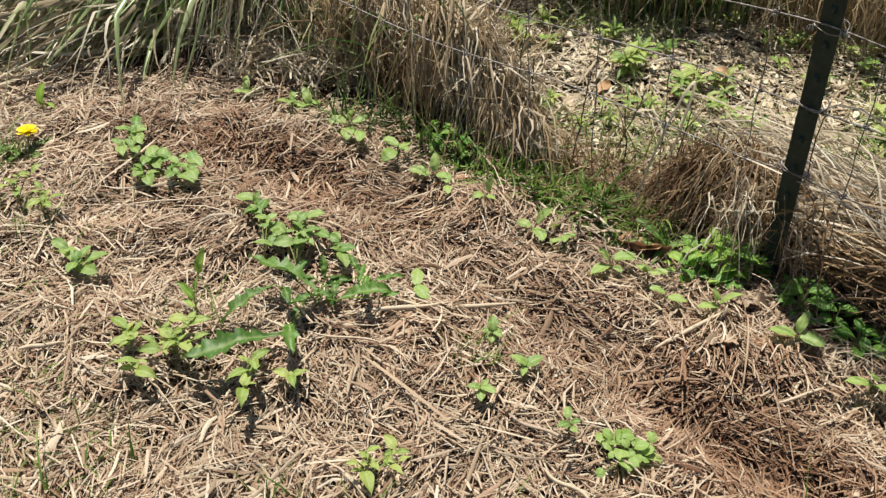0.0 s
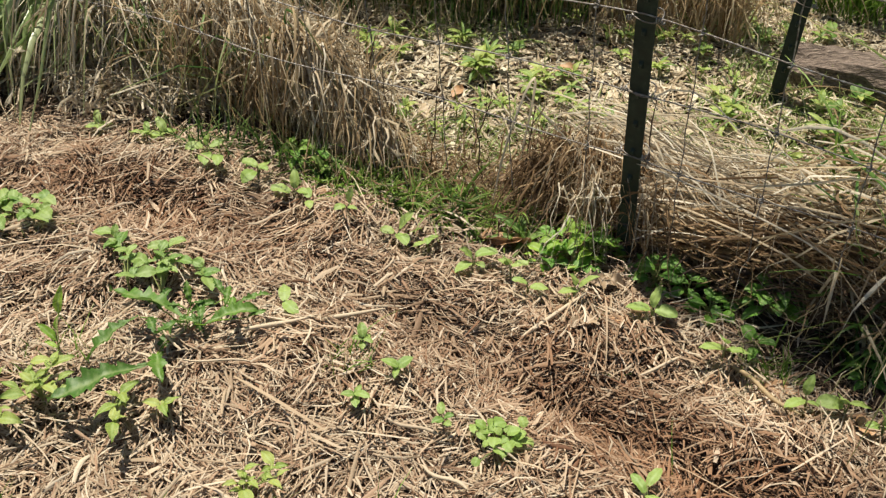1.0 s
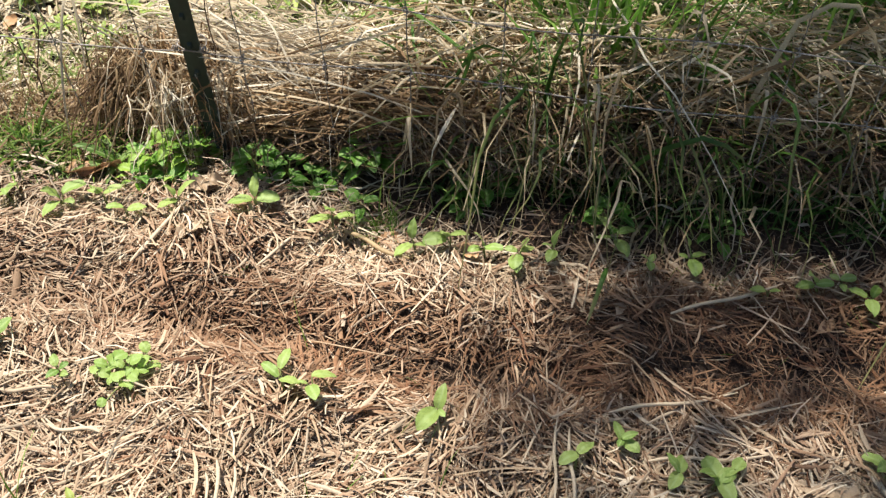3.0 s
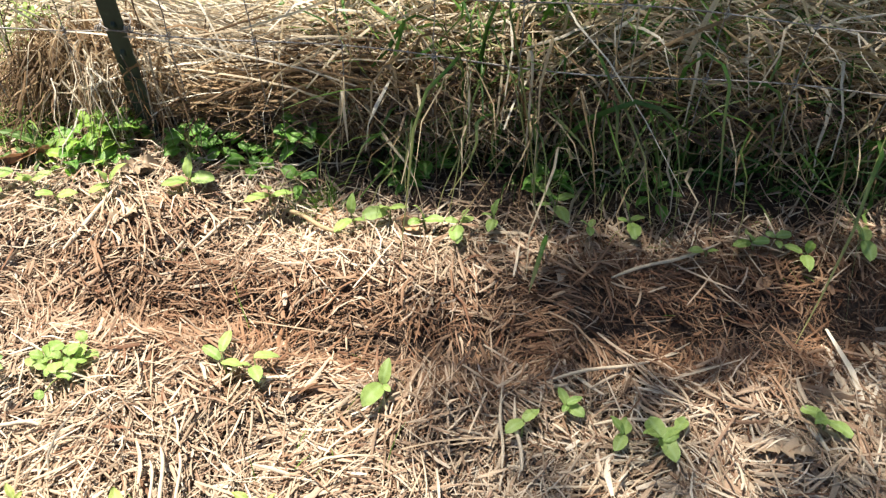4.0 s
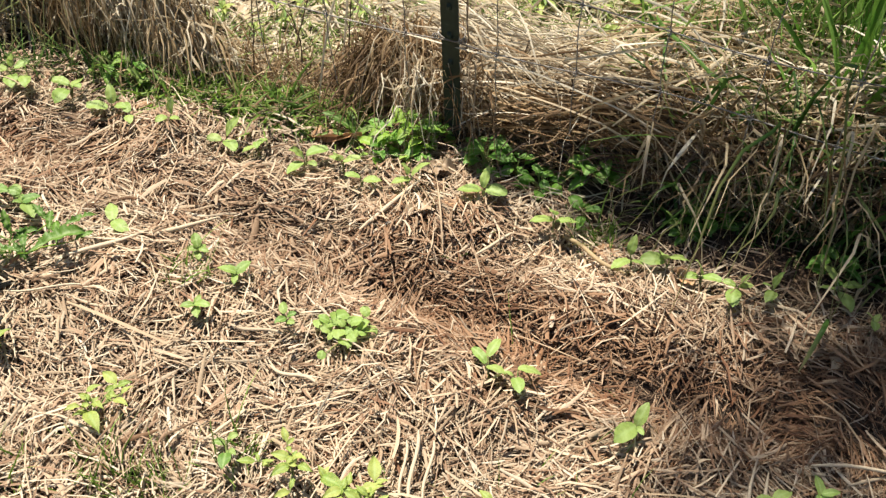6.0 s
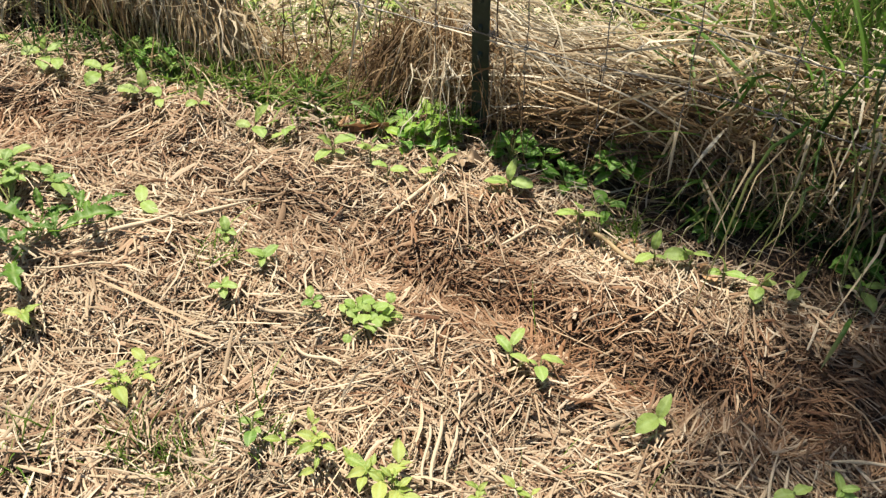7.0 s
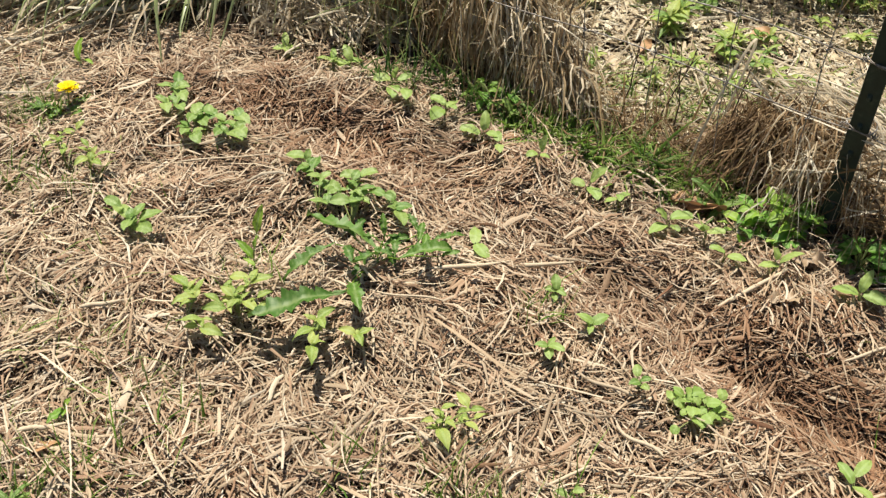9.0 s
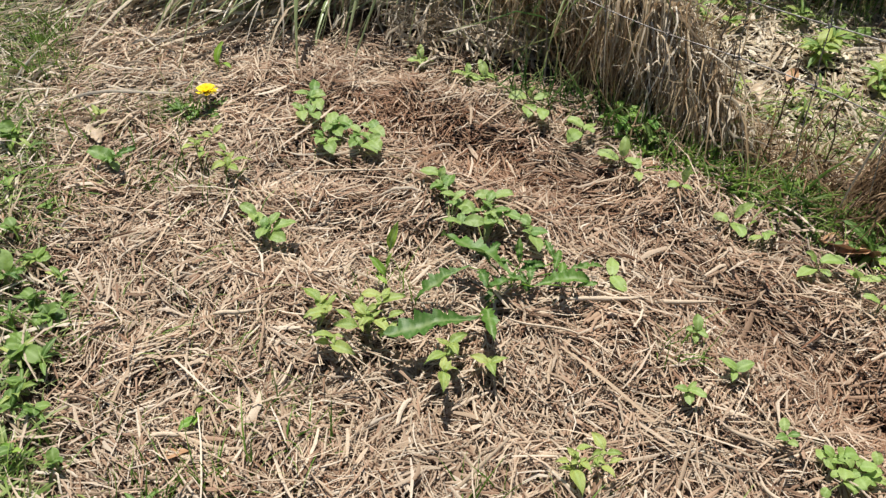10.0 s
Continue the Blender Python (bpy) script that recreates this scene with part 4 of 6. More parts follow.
stuff("thin_grass", blades("thin_grass", x, y, LAWN, 0.06, 0.0042, (0, 0), 0.5, 0.7, 0.7, k=5, fold=0.0), "thin yellow-green grass growing through leaf litter", "grass")

# weedy lawn past the bed
x, y = scatter(12000, -1.75, -0.6, 0.45, 2.6, lambda x, y: np.clip((lawn_edge(y) - x) / 0.2 + 0.4 * field(x, y, PATCHES), 0, 1) * np.clip(0.75 + 0.6 * field(x, y, BUMPS), 0.1, 1))
stuff("lawn", blades("lawn", x, y, GREYGREEN, 0.05, 0.0040, (0, 0), 0.6, 0.9, 0.45, k=5, fold=0.0), "worn patchy lawn grass beside the bed", "grass")
x, y = scatter(30000, -1.75, -0.6, 0.45, 2.6, lambda x, y: np.clip((lawn_edge(y) - x) / 0.25 + 0.6 * field(x, y, BUMPS), 0, 1))
stuff("lawn", blades("lawn", x, y, LAWN, 0.055, 0.0052, (0, 0), 0.5, 0.8, 0.5, k=5, fold=0.0), "fresh green lawn grass beside the bed", "grass")
x, y = spot(420, -1.14, 1.76, 0.26, 0.20)
stuff("dead_stems", laid("dead_stems", x, y, 0.014 + 0.012 * rng.random(len(x)), STALK, 0.085, 0.0055, 0.55 + 0.6 * field(x, y, PATCHES), 0.35, 0.05, 0.004, wobble=0.004), "wide bleached stems matted at the corner of the bed", "litter")
x, y = scatter(1700, -1.1, 1.6, 0.1, 1.6, lambda x, y: (y < front_y(x) - 0.1) * np.clip(field(x, y, PATCHES) - 0.15, 0, 1))
stuff("sprouting_grass", blades("sprouting_grass", x, y, LUSH, 0.05, 0.0022, (0, 0), 0.4, 0.5, 1.0, k=5), "thin lime grass sprouting through the straw", "grass")

for cx, cy, r, n in ((0.05, 0.775, 0.05, 60), (-0.02, 0.80, 0.05, 35), (-0.16, 0.83, 0.05, 30), (0.17, 0.805, 0.03, 25), (-0.45, 0.90, 0.07, 40), (-0.62, 0.74, 0.06, 60), (-0.5, 0.77, 0.06, 40), (0.12, 1.17, 0.05, 30), (-0.40, 1.22, 0.07, 40), (-0.85, 1.42, 0.1, 60), (-1.40, 1.87, 0.07, 150), (-1.35, 1.76, 0.08, 110), (-0.98, 1.665, 0.05, 110), (0.873, 1.150, 0.05, 60)):
    x, y = spot(n, cx, cy, r, r * 0.8)
    stuff("sprouting_grass", blades("sprouting_grass", x, y, LUSH, 0.065, 0.0028, (0, 0), 0.45, 0.45, 1.0, k=5), "thin lime grass sprouting through the straw", "grass")

# grey matted grass where the bed meets the lawn
x, y = scatter(6000, -1.75, -0.55, 0.45, 2.1, lambda x, y: np.clip((lawn_edge(y) + 0.06 - x) / 0.3 + 0.35 * field(x, y, PATCHES), 0, 1))
stuff("flattened_grass", laid("flattened_grass", x, y, 0.016 + 0.012 * rng.random(len(x)), PALE, 0.075, 0.0042, 2.7 + 1.6 * field(x, y, FLOW), 0.5, 0.05, 0.003, k=5, wobble=0.003), "pale weathered grass matted along the lawn edge", "grass")
x, y = scatter(2600, -1.75, -0.45, 0.45, 2.0, lambda x, y: np.clip((lawn_edge(y) + 0.30 - x) / 0.4 + 0.5 * field(x, y, BUMPS), 0, 1))
stuff("sprouting_grass", blades("sprouting_grass", x, y, LAWN, 0.042, 0.0030, (0, 0), 0.5, 0.6, 0.8, k=5, z0=0.01, fold=0.0), "thin green grass creeping from the lawn into the straw", "grass")

# flakes and stalks behind the wire
x, y = scatter(46000, -0.4, 3.0, 1.2, 3.6, lambda x, y: (y > front_y(x) + 0.05) * np.clip((3.45 - y + 0.5 * field(x, y, PATCHES)) / 0.5, 0, 1) * np.clip((2.85 - x + 0.5 * field(x, y, PATCHES)) / 0.5, 0, 1) * ((x > 0.08) | (y > 2.4)))
stuff("leaf_litter", strewn("leaf_litter", x, y, LITTER, 0.024, 0.011, 0.010, flow_share=0.2, pitch=0.25, fold=0.0), "pale dry leaf litter behind the fence", "litter")
x, y = scatter(22000, -0.4, 3.0, 1.2, 3.6, lambda x, y: (y > front_y(x) + 0.05) * np.clip((3.45 - y + 0.5 * field(x, y, PATCHES)) / 0.5, 0, 1) * np.clip((2.85 - x + 0.5 * field(x, y, PATCHES)) / 0.5, 0, 1) * ((x > 0.08) | (y > 2.4)))
stuff("dead_stems", strewn("dead_stems", x, y, PALE, 0.08, 0.0036, 0.018, flow_share=0.4, pitch=0.1), "bleached dead stems strewn behind the fence", "litter")
x, y = scatter(6000, -2.3, -0.75, 0.3, 2.7, lambda x, y: np.clip((-0.8 - x) / 0.3, 0, 1) * np.clip(0.7 + 0.5 * field(x, y, BUMPS), 0, 1))
stuff("dead_stems", strewn("dead_stems", x, y, PALE, 0.07, 0.0042, 0.012, flow_share=0.6, pitch=0.1), "bleached dead stems lying in the lawn", "litter")

# rough grass round about, and straw thinning out towards the near end of the bed
def outside(x, y):
    a = np.maximum.reduce([-1.5 - x, x - 2.2, 0.0 - y, y - 3.0]) + 0.4 * field(x * 0.6, y * 0.6, PATCHES)
    return np.clip(a / 0.5, 0, 1) * np.clip((5.2 - np.hypot(x - 0.3, y - 1.5)) / 1.6, 0, 1)


x, y = scatter(52000, -5, 5.6, -3.8, 6.8, outside)
stuff("lawn", blades("lawn", x, y, GREYGREEN, 0.10, 0.013, (0, 0), 0.7, 0.8, 0.6, k=3, fold=0.0), "rough worn grass round the garden bed", "grass")
x, y = scatter(16000, -1.6, 2.6, -1.2, 0.4, lambda x, y: np.clip((y + 0.9 + 0.4 * field(x, y, PATCHES)) / 0.5, 0, 1) * np.clip((2.3 - x + 0.4 * field(x, y, PATCHES)) / 0.5, 0, 1) * np.clip((x - lawn_edge(y)) / 0.2 + 0.5, 0, 1))
stuff("straw_mulch", strewn("straw_mulch", x, y, STRAW, 0.09, 0.009, 0.012, flow_share=0.7, spread=0.4, pitch=0.05, fold=0.0, damp=np.zeros(len(x))), "straw mulch thinning out at the near end of the bed", "straw")

# ---- plants ----
def leaf_mesh(name, mat, wide, kind="oval", droop=0.25, fold=0.12, twist=0.0, seed=0, crumple=0.0):
    """A leaf one unit long along x from its stalk, with a midrib and an edge of its kind."""
    r = np.random.default_rng(seed)
    nu, nv = (46, 7) if kind == "toothed" else (11, 7)
    u = np.linspace(0, 1, nu)
    if kind == "oval":
        w = np.sin(np.pi * np.clip(u * 0.93 + 0.05, 0, 1)) ** 0.55
    elif kind == "round":
        w = np.sqrt(np.clip(1 - (2 * u - 1) ** 2, 0, 1))
    elif kind == "strap":
        w = np.sin(np.pi * np.clip(u * 0.9 + 0.08, 0, 1)) ** 0.4 * np.interp(u, [0, 0.7, 1], [0.75, 1, 0.6])
    elif kind == "toothed":
        body = np.interp(u, [0, 0.12, 0.3, 0.6, 0.85, 1], [0.10, 0.22, 0.62, 1.0, 0.75, 0.03])
        saw = (u * 6 + 0.2) % 1.0
        w = body * (0.56 + 0.5 * saw) * (1 + 0.06 * r.normal(0, 1, nu))
        w[-1] = 0.02
    else:
        w = np.interp(u, [0, 0.08, 0.25, 0.45, 0.7, 0.9, 1], [0.06, 0.28, 0.85, 1.0, 0.72, 0.28, 0.01])
    v = np.linspace(-1, 1, nv)
    U, Vv = np.meshgrid(u, v, indexing="ij")
    Wd = w[:, None] * wide * 0.5
    yy = Vv * Wd
    curl = 0.02 * np.sin(U * 9 + seed) * np.abs(Vv) + 0.012 * np.sin(U * 17 + seed * 2 + Vv * 3)
    zz = 0.18 * U - (droop + 0.18) * U ** 2 + fold * np.abs(Vv) ** 1.3 * w[:, None] * wide + curl * wide * 1.6 + twist * U * Vv * wide
    zz = zz + crumple * field(U * 1.0, yy * 1.0, waves(8, 6, 30, seed + 40))
    vein = np.maximum(np.exp(-(Vv / 0.10) ** 2), 0.55 * (np.cos((U * 6.5 - np.abs(Vv) * 1.2) * 2 * np.pi) > 0.86))
    idx = np.arange(nu * nv).reshape(nu, nv)
    q = np.stack([idx[:-1, :-1], idx[:-1, 1:], idx[1:, 1:], idx[1:, :-1]], -1).reshape(-1, 4)
    return mesh_of(name, np.stack([U, yy, zz], -1).reshape(-1, 3), q, mat, vein=vein.ravel())


def variants(name, mat, wide, kind, droop, fold, count=4, crumple=0.0):
    return [leaf_mesh(name, mat, wide * (0.9 + 0.07 * i), kind, droop * (0.6 + 0.3 * i), fold, (-1) ** i * 0.15, seed=i + len(name), crumple=crumple) for i in range(count)]


LEAVES = {
    "cotyledon": variants("cotyledon", SEEDLING, 0.60, "oval", 0.14, 0.05, crumple=0.03),
    "true": variants("leaf", SEEDLING, 0.50, "oval", 0.22, 0.08, crumple=0.03),
    "lime": variants("leaf", LIME, 0.50, "ovate", 0.22, 0.14, crumple=0.035),
    "weed": variants("leaf", WEED, 0.56, "ovate", 0.25, 0.12, crumple=0.045),
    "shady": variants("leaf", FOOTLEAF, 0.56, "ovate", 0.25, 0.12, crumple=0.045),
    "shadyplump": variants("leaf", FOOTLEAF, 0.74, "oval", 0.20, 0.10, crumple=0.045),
    "weedround": variants("leaf", TURFLEAF, 0.85, "round", 0.15, 0.06),
    "weedlong": variants("leaf", WEED, 0.34, "ovate", 0.12, 0.14, crumple=0.03),
    "strap": variants("leaf", TURFLEAF, 0.24, "strap", 0.35, 0.12),
    "limestrap": variants("leaf", LIME, 0.26, "strap", 0.30, 0.12),
    "mint": variants("leaf", MINT, 0.66, "oval", 0.18, 0.10, crumple=0.035),
    "limeround": variants("leaf", SEEDLING, 0.9, "round", 0.12, 0.06),
    "dock": variants("leaf", DOCK, 0.38, "toothed", 0.14, 0.25, crumple=0.06),
    "brown": variants("blade", BROWNLEAF, 0.48, "ovate", -0.02, 0.07, crumple=0.09),
    "grey": variants("blade", GREYLEAF, 0.46, "toothed", -0.02, 0.14, crumple=0.10),
}


def stem_mesh(h, r, mat, lean=0.0, name="stem"):
    s = np.linspace(0, 1, 6)
    path = np.stack([lean * s ** 2, 0.3 * lean * s, -0.03 + (h + 0.03) * s], -1)
    V, F = tube(path, r * np.linspace(1.15, 0.8, 6), 7)
    return mesh_of(name, V, F, mat, vein=np.zeros(len(V)))


STEMS = {(h, m.name): stem_mesh(h, 0.0021, m) for h in (0.02, 0.03, 0.04, 0.055, 0.075) for m in (SEEDSTEM, WEED)}


def plant(name, x, y, h, leaves, label, category, group="", stem=SEEDSTEM, lift=0.022):
    """leaves: rows of (kind, heading in degrees, length, rise in degrees, height on the stem 0..1)."""
    empty = new(name)
    empty.matrix_basis = Matrix.Translation(on_ground(x, y, lift)) @ pose(0, 0, 0, rng.uniform(-7, 7), rng.uniform(-7, 7), 0)
    h = h * 0.55
    hh = min((0.02, 0.03, 0.04, 0.055, 0.075), key=lambda q: abs(q - h))
    part("stem", STEMS[(hh, stem.name)], empty, Matrix.Diagonal((1, 1, h / hh, 1)))
    for kind, yaw, length, rise, up in leaves:
        me = LEAVES[kind][int(rng.integers(0, 4))]
        m = pose(0, 0, h * up, 0, 0, yaw + rng.uniform(-6, 6)) @ pose(0, 0, 0, rng.uniform(-12, 12), -rise + rng.uniform(-5, 5), 0) @ Matrix.Scale(length, 4)
        part("cotyledon" if kind == "cotyledon" else "leaf", me, empty, m)
    return tagged(empty, label, category, group)


ROW = "row of seedlings along the fence"


def seedling(x, y, yaw, size=1.0, true=2, h=0.035, tall=45, kind=("cotyledon", "true")):
    """Two seed leaves across from each other, with one or two true leaves above them."""
    rows = [(kind[0], yaw, 0.045 * size, 4, 0.9), (kind[0], yaw + 180 + rng.uniform(-25, 25), 0.045 * size, 4, 0.9)]
    if true:
        rows.append((kind[1], yaw + 90, 0.05 * size, tall, 1.0))
    if true > 1:
        rows.append((kind[1], yaw - 90, 0.038 * size, tall - 25, 1.0))
    if true > 2:
        rows.append((kind[1], yaw + 45, 0.03 * size, tall + 20, 1.0))
    return plant("seedling", x, y, h * (0.8 + 0.2 * size), rows, "young green seedling with broad oval leaves in straw" if true else "tiny seedling with two seed leaves in straw", "seedling", ROW)


for x, y, yaw, size, true in (
    (-0.507, 1.985, 20, 0.7, 2), (-0.385, 1.945, 185, 0.9, 2), (-0.345, 1.950, 40, 0.8, 1), (1.62, 0.57, 40, 0.9, 1), (1.72, 0.50, 120, 0.9, 1),
    (0.921, 0.560, 20, 0.75, 0), (1.039, 0.476, 40, 0.7, 1), (1.078, 0.440, 80, 0.9, 2), (1.106, 0.436, 200, 0.7, 0), (1.320, 0.345, 100, 0.9, 1), (-0.003, 1.325, 300, 0.95, 0),
):
    seedling(x, y, yaw, size, true)

# young plants inside the bed
MID = "young plants in the middle of the bed"


def young(x, y, kinds, count, size, h, label, group=MID, category="young plant", name="young_plant", rise=(5, 55), wild=False):
    rows = []
    start = rng.uniform(0, 360)
    count = max(4, round(count * 0.9))
    for i in range(count):
        up = (i + 1) / count
        if wild:
            rows.append((kinds[int(rng.integers(0, len(kinds)))], rng.uniform(0, 360), size * rng.uniform(0.45, 1.2), rng.uniform(*rise), rng.uniform(0.15, 1)))
            continue
        rows.append((kinds[i % len(kinds)], start + i * 137.5, size * rng.uniform(0.6, 1.05), rise[0] + (rise[1] - rise[0]) * 0.7 * up * rng.uniform(0.5, 1.2), 0.35 + 0.65 * up))
    return plant(name, x, y, h, rows, label, category, group, stem=SEEDSTEM)


YOUNG = ("young_plant", "young green plant with soft oval leaves in straw", "young plant", MID)
LIMEY = ("young_plant", "yellow-green young plant with small leaves in straw", "young plant", MID)
SMALL = ("small_weed", "small green weed standing in straw", "weed", MID)
SEEDY = ("seedling", "young green seedling with broad oval leaves in straw", "seedling", ROW)
ROUND = ("round_leaved_weed", "low clump of small round green leaves in straw", "weed", "round-leaved clump")
TOOTHED = ("toothed_weed", "dark green rosette weed with long toothed leaves", "weed", "")


def spray(sort, x, y, leaves):
    """A plant whose leaves stand on stalks of their own: rows of (kind, across, along, height, heading, length, rise)."""
    name, label, category, group = sort
    empty = new(name)
    ground = float(height(x, y))
    empty.matrix_basis = Matrix.Translation((x, y, ground))
    mat = WEED if sort is TOOTHED else SEEDSTEM
    top = max(0.012, 0.4 * max(row[3] for row in leaves) - ground)
    V, F = tube([(0, 0, -0.02), (0.001, 0, top * 0.5), (0, 0.001, top)], (0.0026, 0.0022, 0.0018), 7)
    part("stem", mesh_of("stem", V, F, mat, vein=np.zeros(len(V))), empty)
    grow, longest = {YOUNG: (1.05, 0.039), LIMEY: (1.2, 0.044), ROUND: (1.0, 0.024), SEEDY: (1.0, 0.048)}.get(sort, (1.12, 0.17) if sort is TOOTHED else (1.0, 0.12))
    for kind, dx, dy, z, yaw, length, rise in leaves:
        foot = np.array((dx, dy, max(z - ground + rng.normal(0, 0.005), 0.048 if sort is TOOTHED else 0.036)))
        mid = np.array((dx * 0.55, dy * 0.55, top + (foot[2] - top) * 0.75))
        V, F = tube(np.stack([(0, 0, top * 0.8), mid, foot]), (0.0014, 0.0012, 0.0010), 5)
        part("leaf_stalk", mesh_of("leaf_stalk", V, F, mat, vein=np.zeros(len(V))), empty)
        me = LEAVES[kind][int(rng.integers(0, 4))]
        part("leaf", me, empty, Matrix.Translation(foot) @ pose(0, 0, 0, 0, 0, yaw) @ pose(0, 0, 0, rng.uniform(-14, 14), -rise - 6, 0) @ Matrix.Scale(min(length * grow, longest), 4))
        if sort is TOOTHED:
            part("leaf", LEAVES[kind][int(yaw) % 4], empty, Matrix.Translation(mid * 0.5 + foot * 0.5) @ pose(0, 0, 0, 0, 0, yaw + 75) @ pose(0, 0, 0, 10, -24, 0) @ Matrix.Scale(max(0.05, length * 0.6), 4))
        if sort in (YOUNG, LIMEY):
            for share in (0.55, 0.8):
                part("leaf", LEAVES[kind][int(rng.integers(0, 4))], empty, Matrix.Translation(mid * (1 - share) + foot * share) @ pose(0, 0, 0, 0, 0, yaw + rng.uniform(60, 300)) @ pose(0, 0, 0, rng.uniform(-20, 20), rng.uniform(-45, -5), 0) @ Matrix.Scale(min(length, 0.035) * rng.uniform(0.45, 0.8), 4))
    return tagged(empty, label, category, group)


spray(YOUNG, -0.316, 1.413, [("mint", -0.044, 0.108, 0.058, -174, 0.048, 10), ("mint", -0.032, 0.085, 0.058, -123, 0.031, 15), ("mint", -0.021, 0.074, 0.058, 86, 0.032, 14), ("mint", 0, 0.053, 0.058, -167, 0.029, 16), ("mint", 0.002, 0.027, 0.058, 45, 0.025, 18), ("mint", 0.027, -0.029, 0.058, -168, 0.035, 13), ("mint", 0.011, 0.028, 0.058, -30, 0.037, 13)])
spray(YOUNG, -0.244, 1.38, [("mint", 0.001, 0.095, 0.063, -167, 0.036, 13), ("mint", 0.004, 0.088, 0.063, 28, 0.033, 14), ("mint", 0.004, 0.049, 0.063, 157, 0.024, 19), ("mint", 0.01, 0.047, 0.063, 4, 0.03, 15), ("mint", 0.014, 0.038, 0.063, -113, 0.041, 11), ("mint", 0.026, 0.045, 0.063, -25, 0.044, 11), ("mint", -0.004, 0.007, 0.063, -162, 0.034, 14), ("mint", -0.036, 0.049, 0.063, -116, 0.027, 17), ("mint", -0.007, 0.071, 0.063, 72, 0.024, 20)])
spray(YOUNG, -0.164, 1.391, [("mint", 0, 0.014, 0.053, 161, 0.023, 21), ("mint", 0.003, -0.002, 0.053, 4, 0.03, 15), ("mint", 0.01, -0.01, 0.053, -67, 0.039, 12), ("mint", -0.004, 0.022, 0.053, 119, 0.024, 19), ("mint", -0.014, 0.029, 0.053, -169, 0.023, 21)])
spray(TOOTHED, -0.179, 1.266, [("dock", 0.021, -0.011, 0.058, 160, 0.147, 6), ("dock", -0.013, -0.008, 0.068, -103, 0.063, -28), ("dock", 0.012, 0.025, 0.058, 108, 0.041, 58), ("dock", 0.046, -0.027, 0.048, 19, 0.084, 10), ("dock", 0.072, 0.044, 0.048, 128, 0.041, 29), ("dock", 0.094, 0.026, 0.053, 9, 0.057, 15), ("dock", -0.069, -0.017, 0.073, -142, 0.099, -15), ("dock", -0.034, -0.113, 0.063, -151, 0.154, -4), ("dock", 0.014, 0.01, 0.068, -54, 0.04, -30), ("dock", 0.113, -0.011, 0.048, 15, 0.036, 8), ("dock", -0.046, 0.021, 0.058, 69, 0.041, 14)])
spray(LIMEY, -0.48, 1.098, [("lime", -0.005, 0.041, 0.053, 150, 0.039, 12), ("lime", 0.016, 0.019, 0.053, -146, 0.035, 13), ("lime", 0.013, 0.024, 0.053, 137, 0.038, 12), ("lime", 0.044, -0.034, 0.053, -159, 0.039, 12), ("lime", 0.041, -0.049, 0.053, -16, 0.047, 10), ("lime", 0.014, 0.033, 0.053, 79, 0.022, 21)])
spray(LIMEY, -0.398, 1.122, [("lime", -0.003, -0.004, 0.058, 150, 0.025, 18), ("lime", -0.006, 0.002, 0.058, 112, 0.028, 17), ("lime", 0.007, 0, 0.058, 49, 0.02, 23), ("lime", 0.015, -0.006, 0.058, -36, 0.033, 14), ("lime", 0.009, -0.007, 0.058, -104, 0.022, 21), ("lime", -0.021, -0.017, 0.058, 169, 0.027, 17), ("lime", -0.005, -0.035, 0.058, -167, 0.032, 15), ("lime", -0.023, 0.048, 0.058, -2, 0.032, 14), ("lime", 0.015, 0.032, 0.058, 24, 0.038, 12), ("lime", 0.037, 0.001, 0.058, 31, 0.023, 21), ("lime", 0.044, -0.022, 0.058, 75, 0.021, 22), ("lime", 0.019, 0.035, 0.058, 79, 0.023, 21)])
spray(SMALL, -0.397, 1.232, [("weedlong", 0, 0.037, 0.068, 64, 0.057, 61), ("weedlong", 0.004, -0.004, 0.048, 153, 0.048, 38), ("weedlong", 0.007, -0.004, 0.058, 45, 0.032, 69), ("weedlong", 0.014, -0.033, 0.058, 153, 0.026, 18)])
spray(LIMEY, -0.256, 1.056, [("lime", 0.005, 0.031, 0.058, 46, 0.03, 15), ("lime", 0.005, 0.012, 0.058, -134, 0.036, 13), ("lime", 0.001, 0.028, 0.058, 176, 0.017, 28), ("lime", 0.01, -0.033, 0.058, 72, 0.021, 23), ("lime", 0.009, -0.031, 0.058, -78, 0.043, 11), ("lime", 0.009, 0.025, 0.058, -58, 0.029, 16)])
spray(LIMEY, -0.188, 1.083, [("lime", 0.004, -0.011, 0.048, 168, 0.025, 19), ("lime", 0.007, -0.011, 0.048, 23, 0.026, 18), ("lime", 0.005, -0.01, 0.048, -61, 0.026, 18)])
spray(YOUNG, -0.679, 1.666, [("mint", -0.009, 0.059, 0.058, -161, 0.041, 11), ("mint", -0.007, 0.057, 0.058, 15, 0.028, 17), ("mint", -0.007, 0.073, 0.058, 103, 0.058, 8), ("mint", -0.011, 0.001, 0.058, -72, 0.063, 7), ("mint", 0.004, 0.043, 0.058, -49, 0.042, 11), ("mint", 0.009, 0.01, 0.058, 165, 0.021, 22), ("mint", 0.011, -0.005, 0.058, -42, 0.038, 12)])
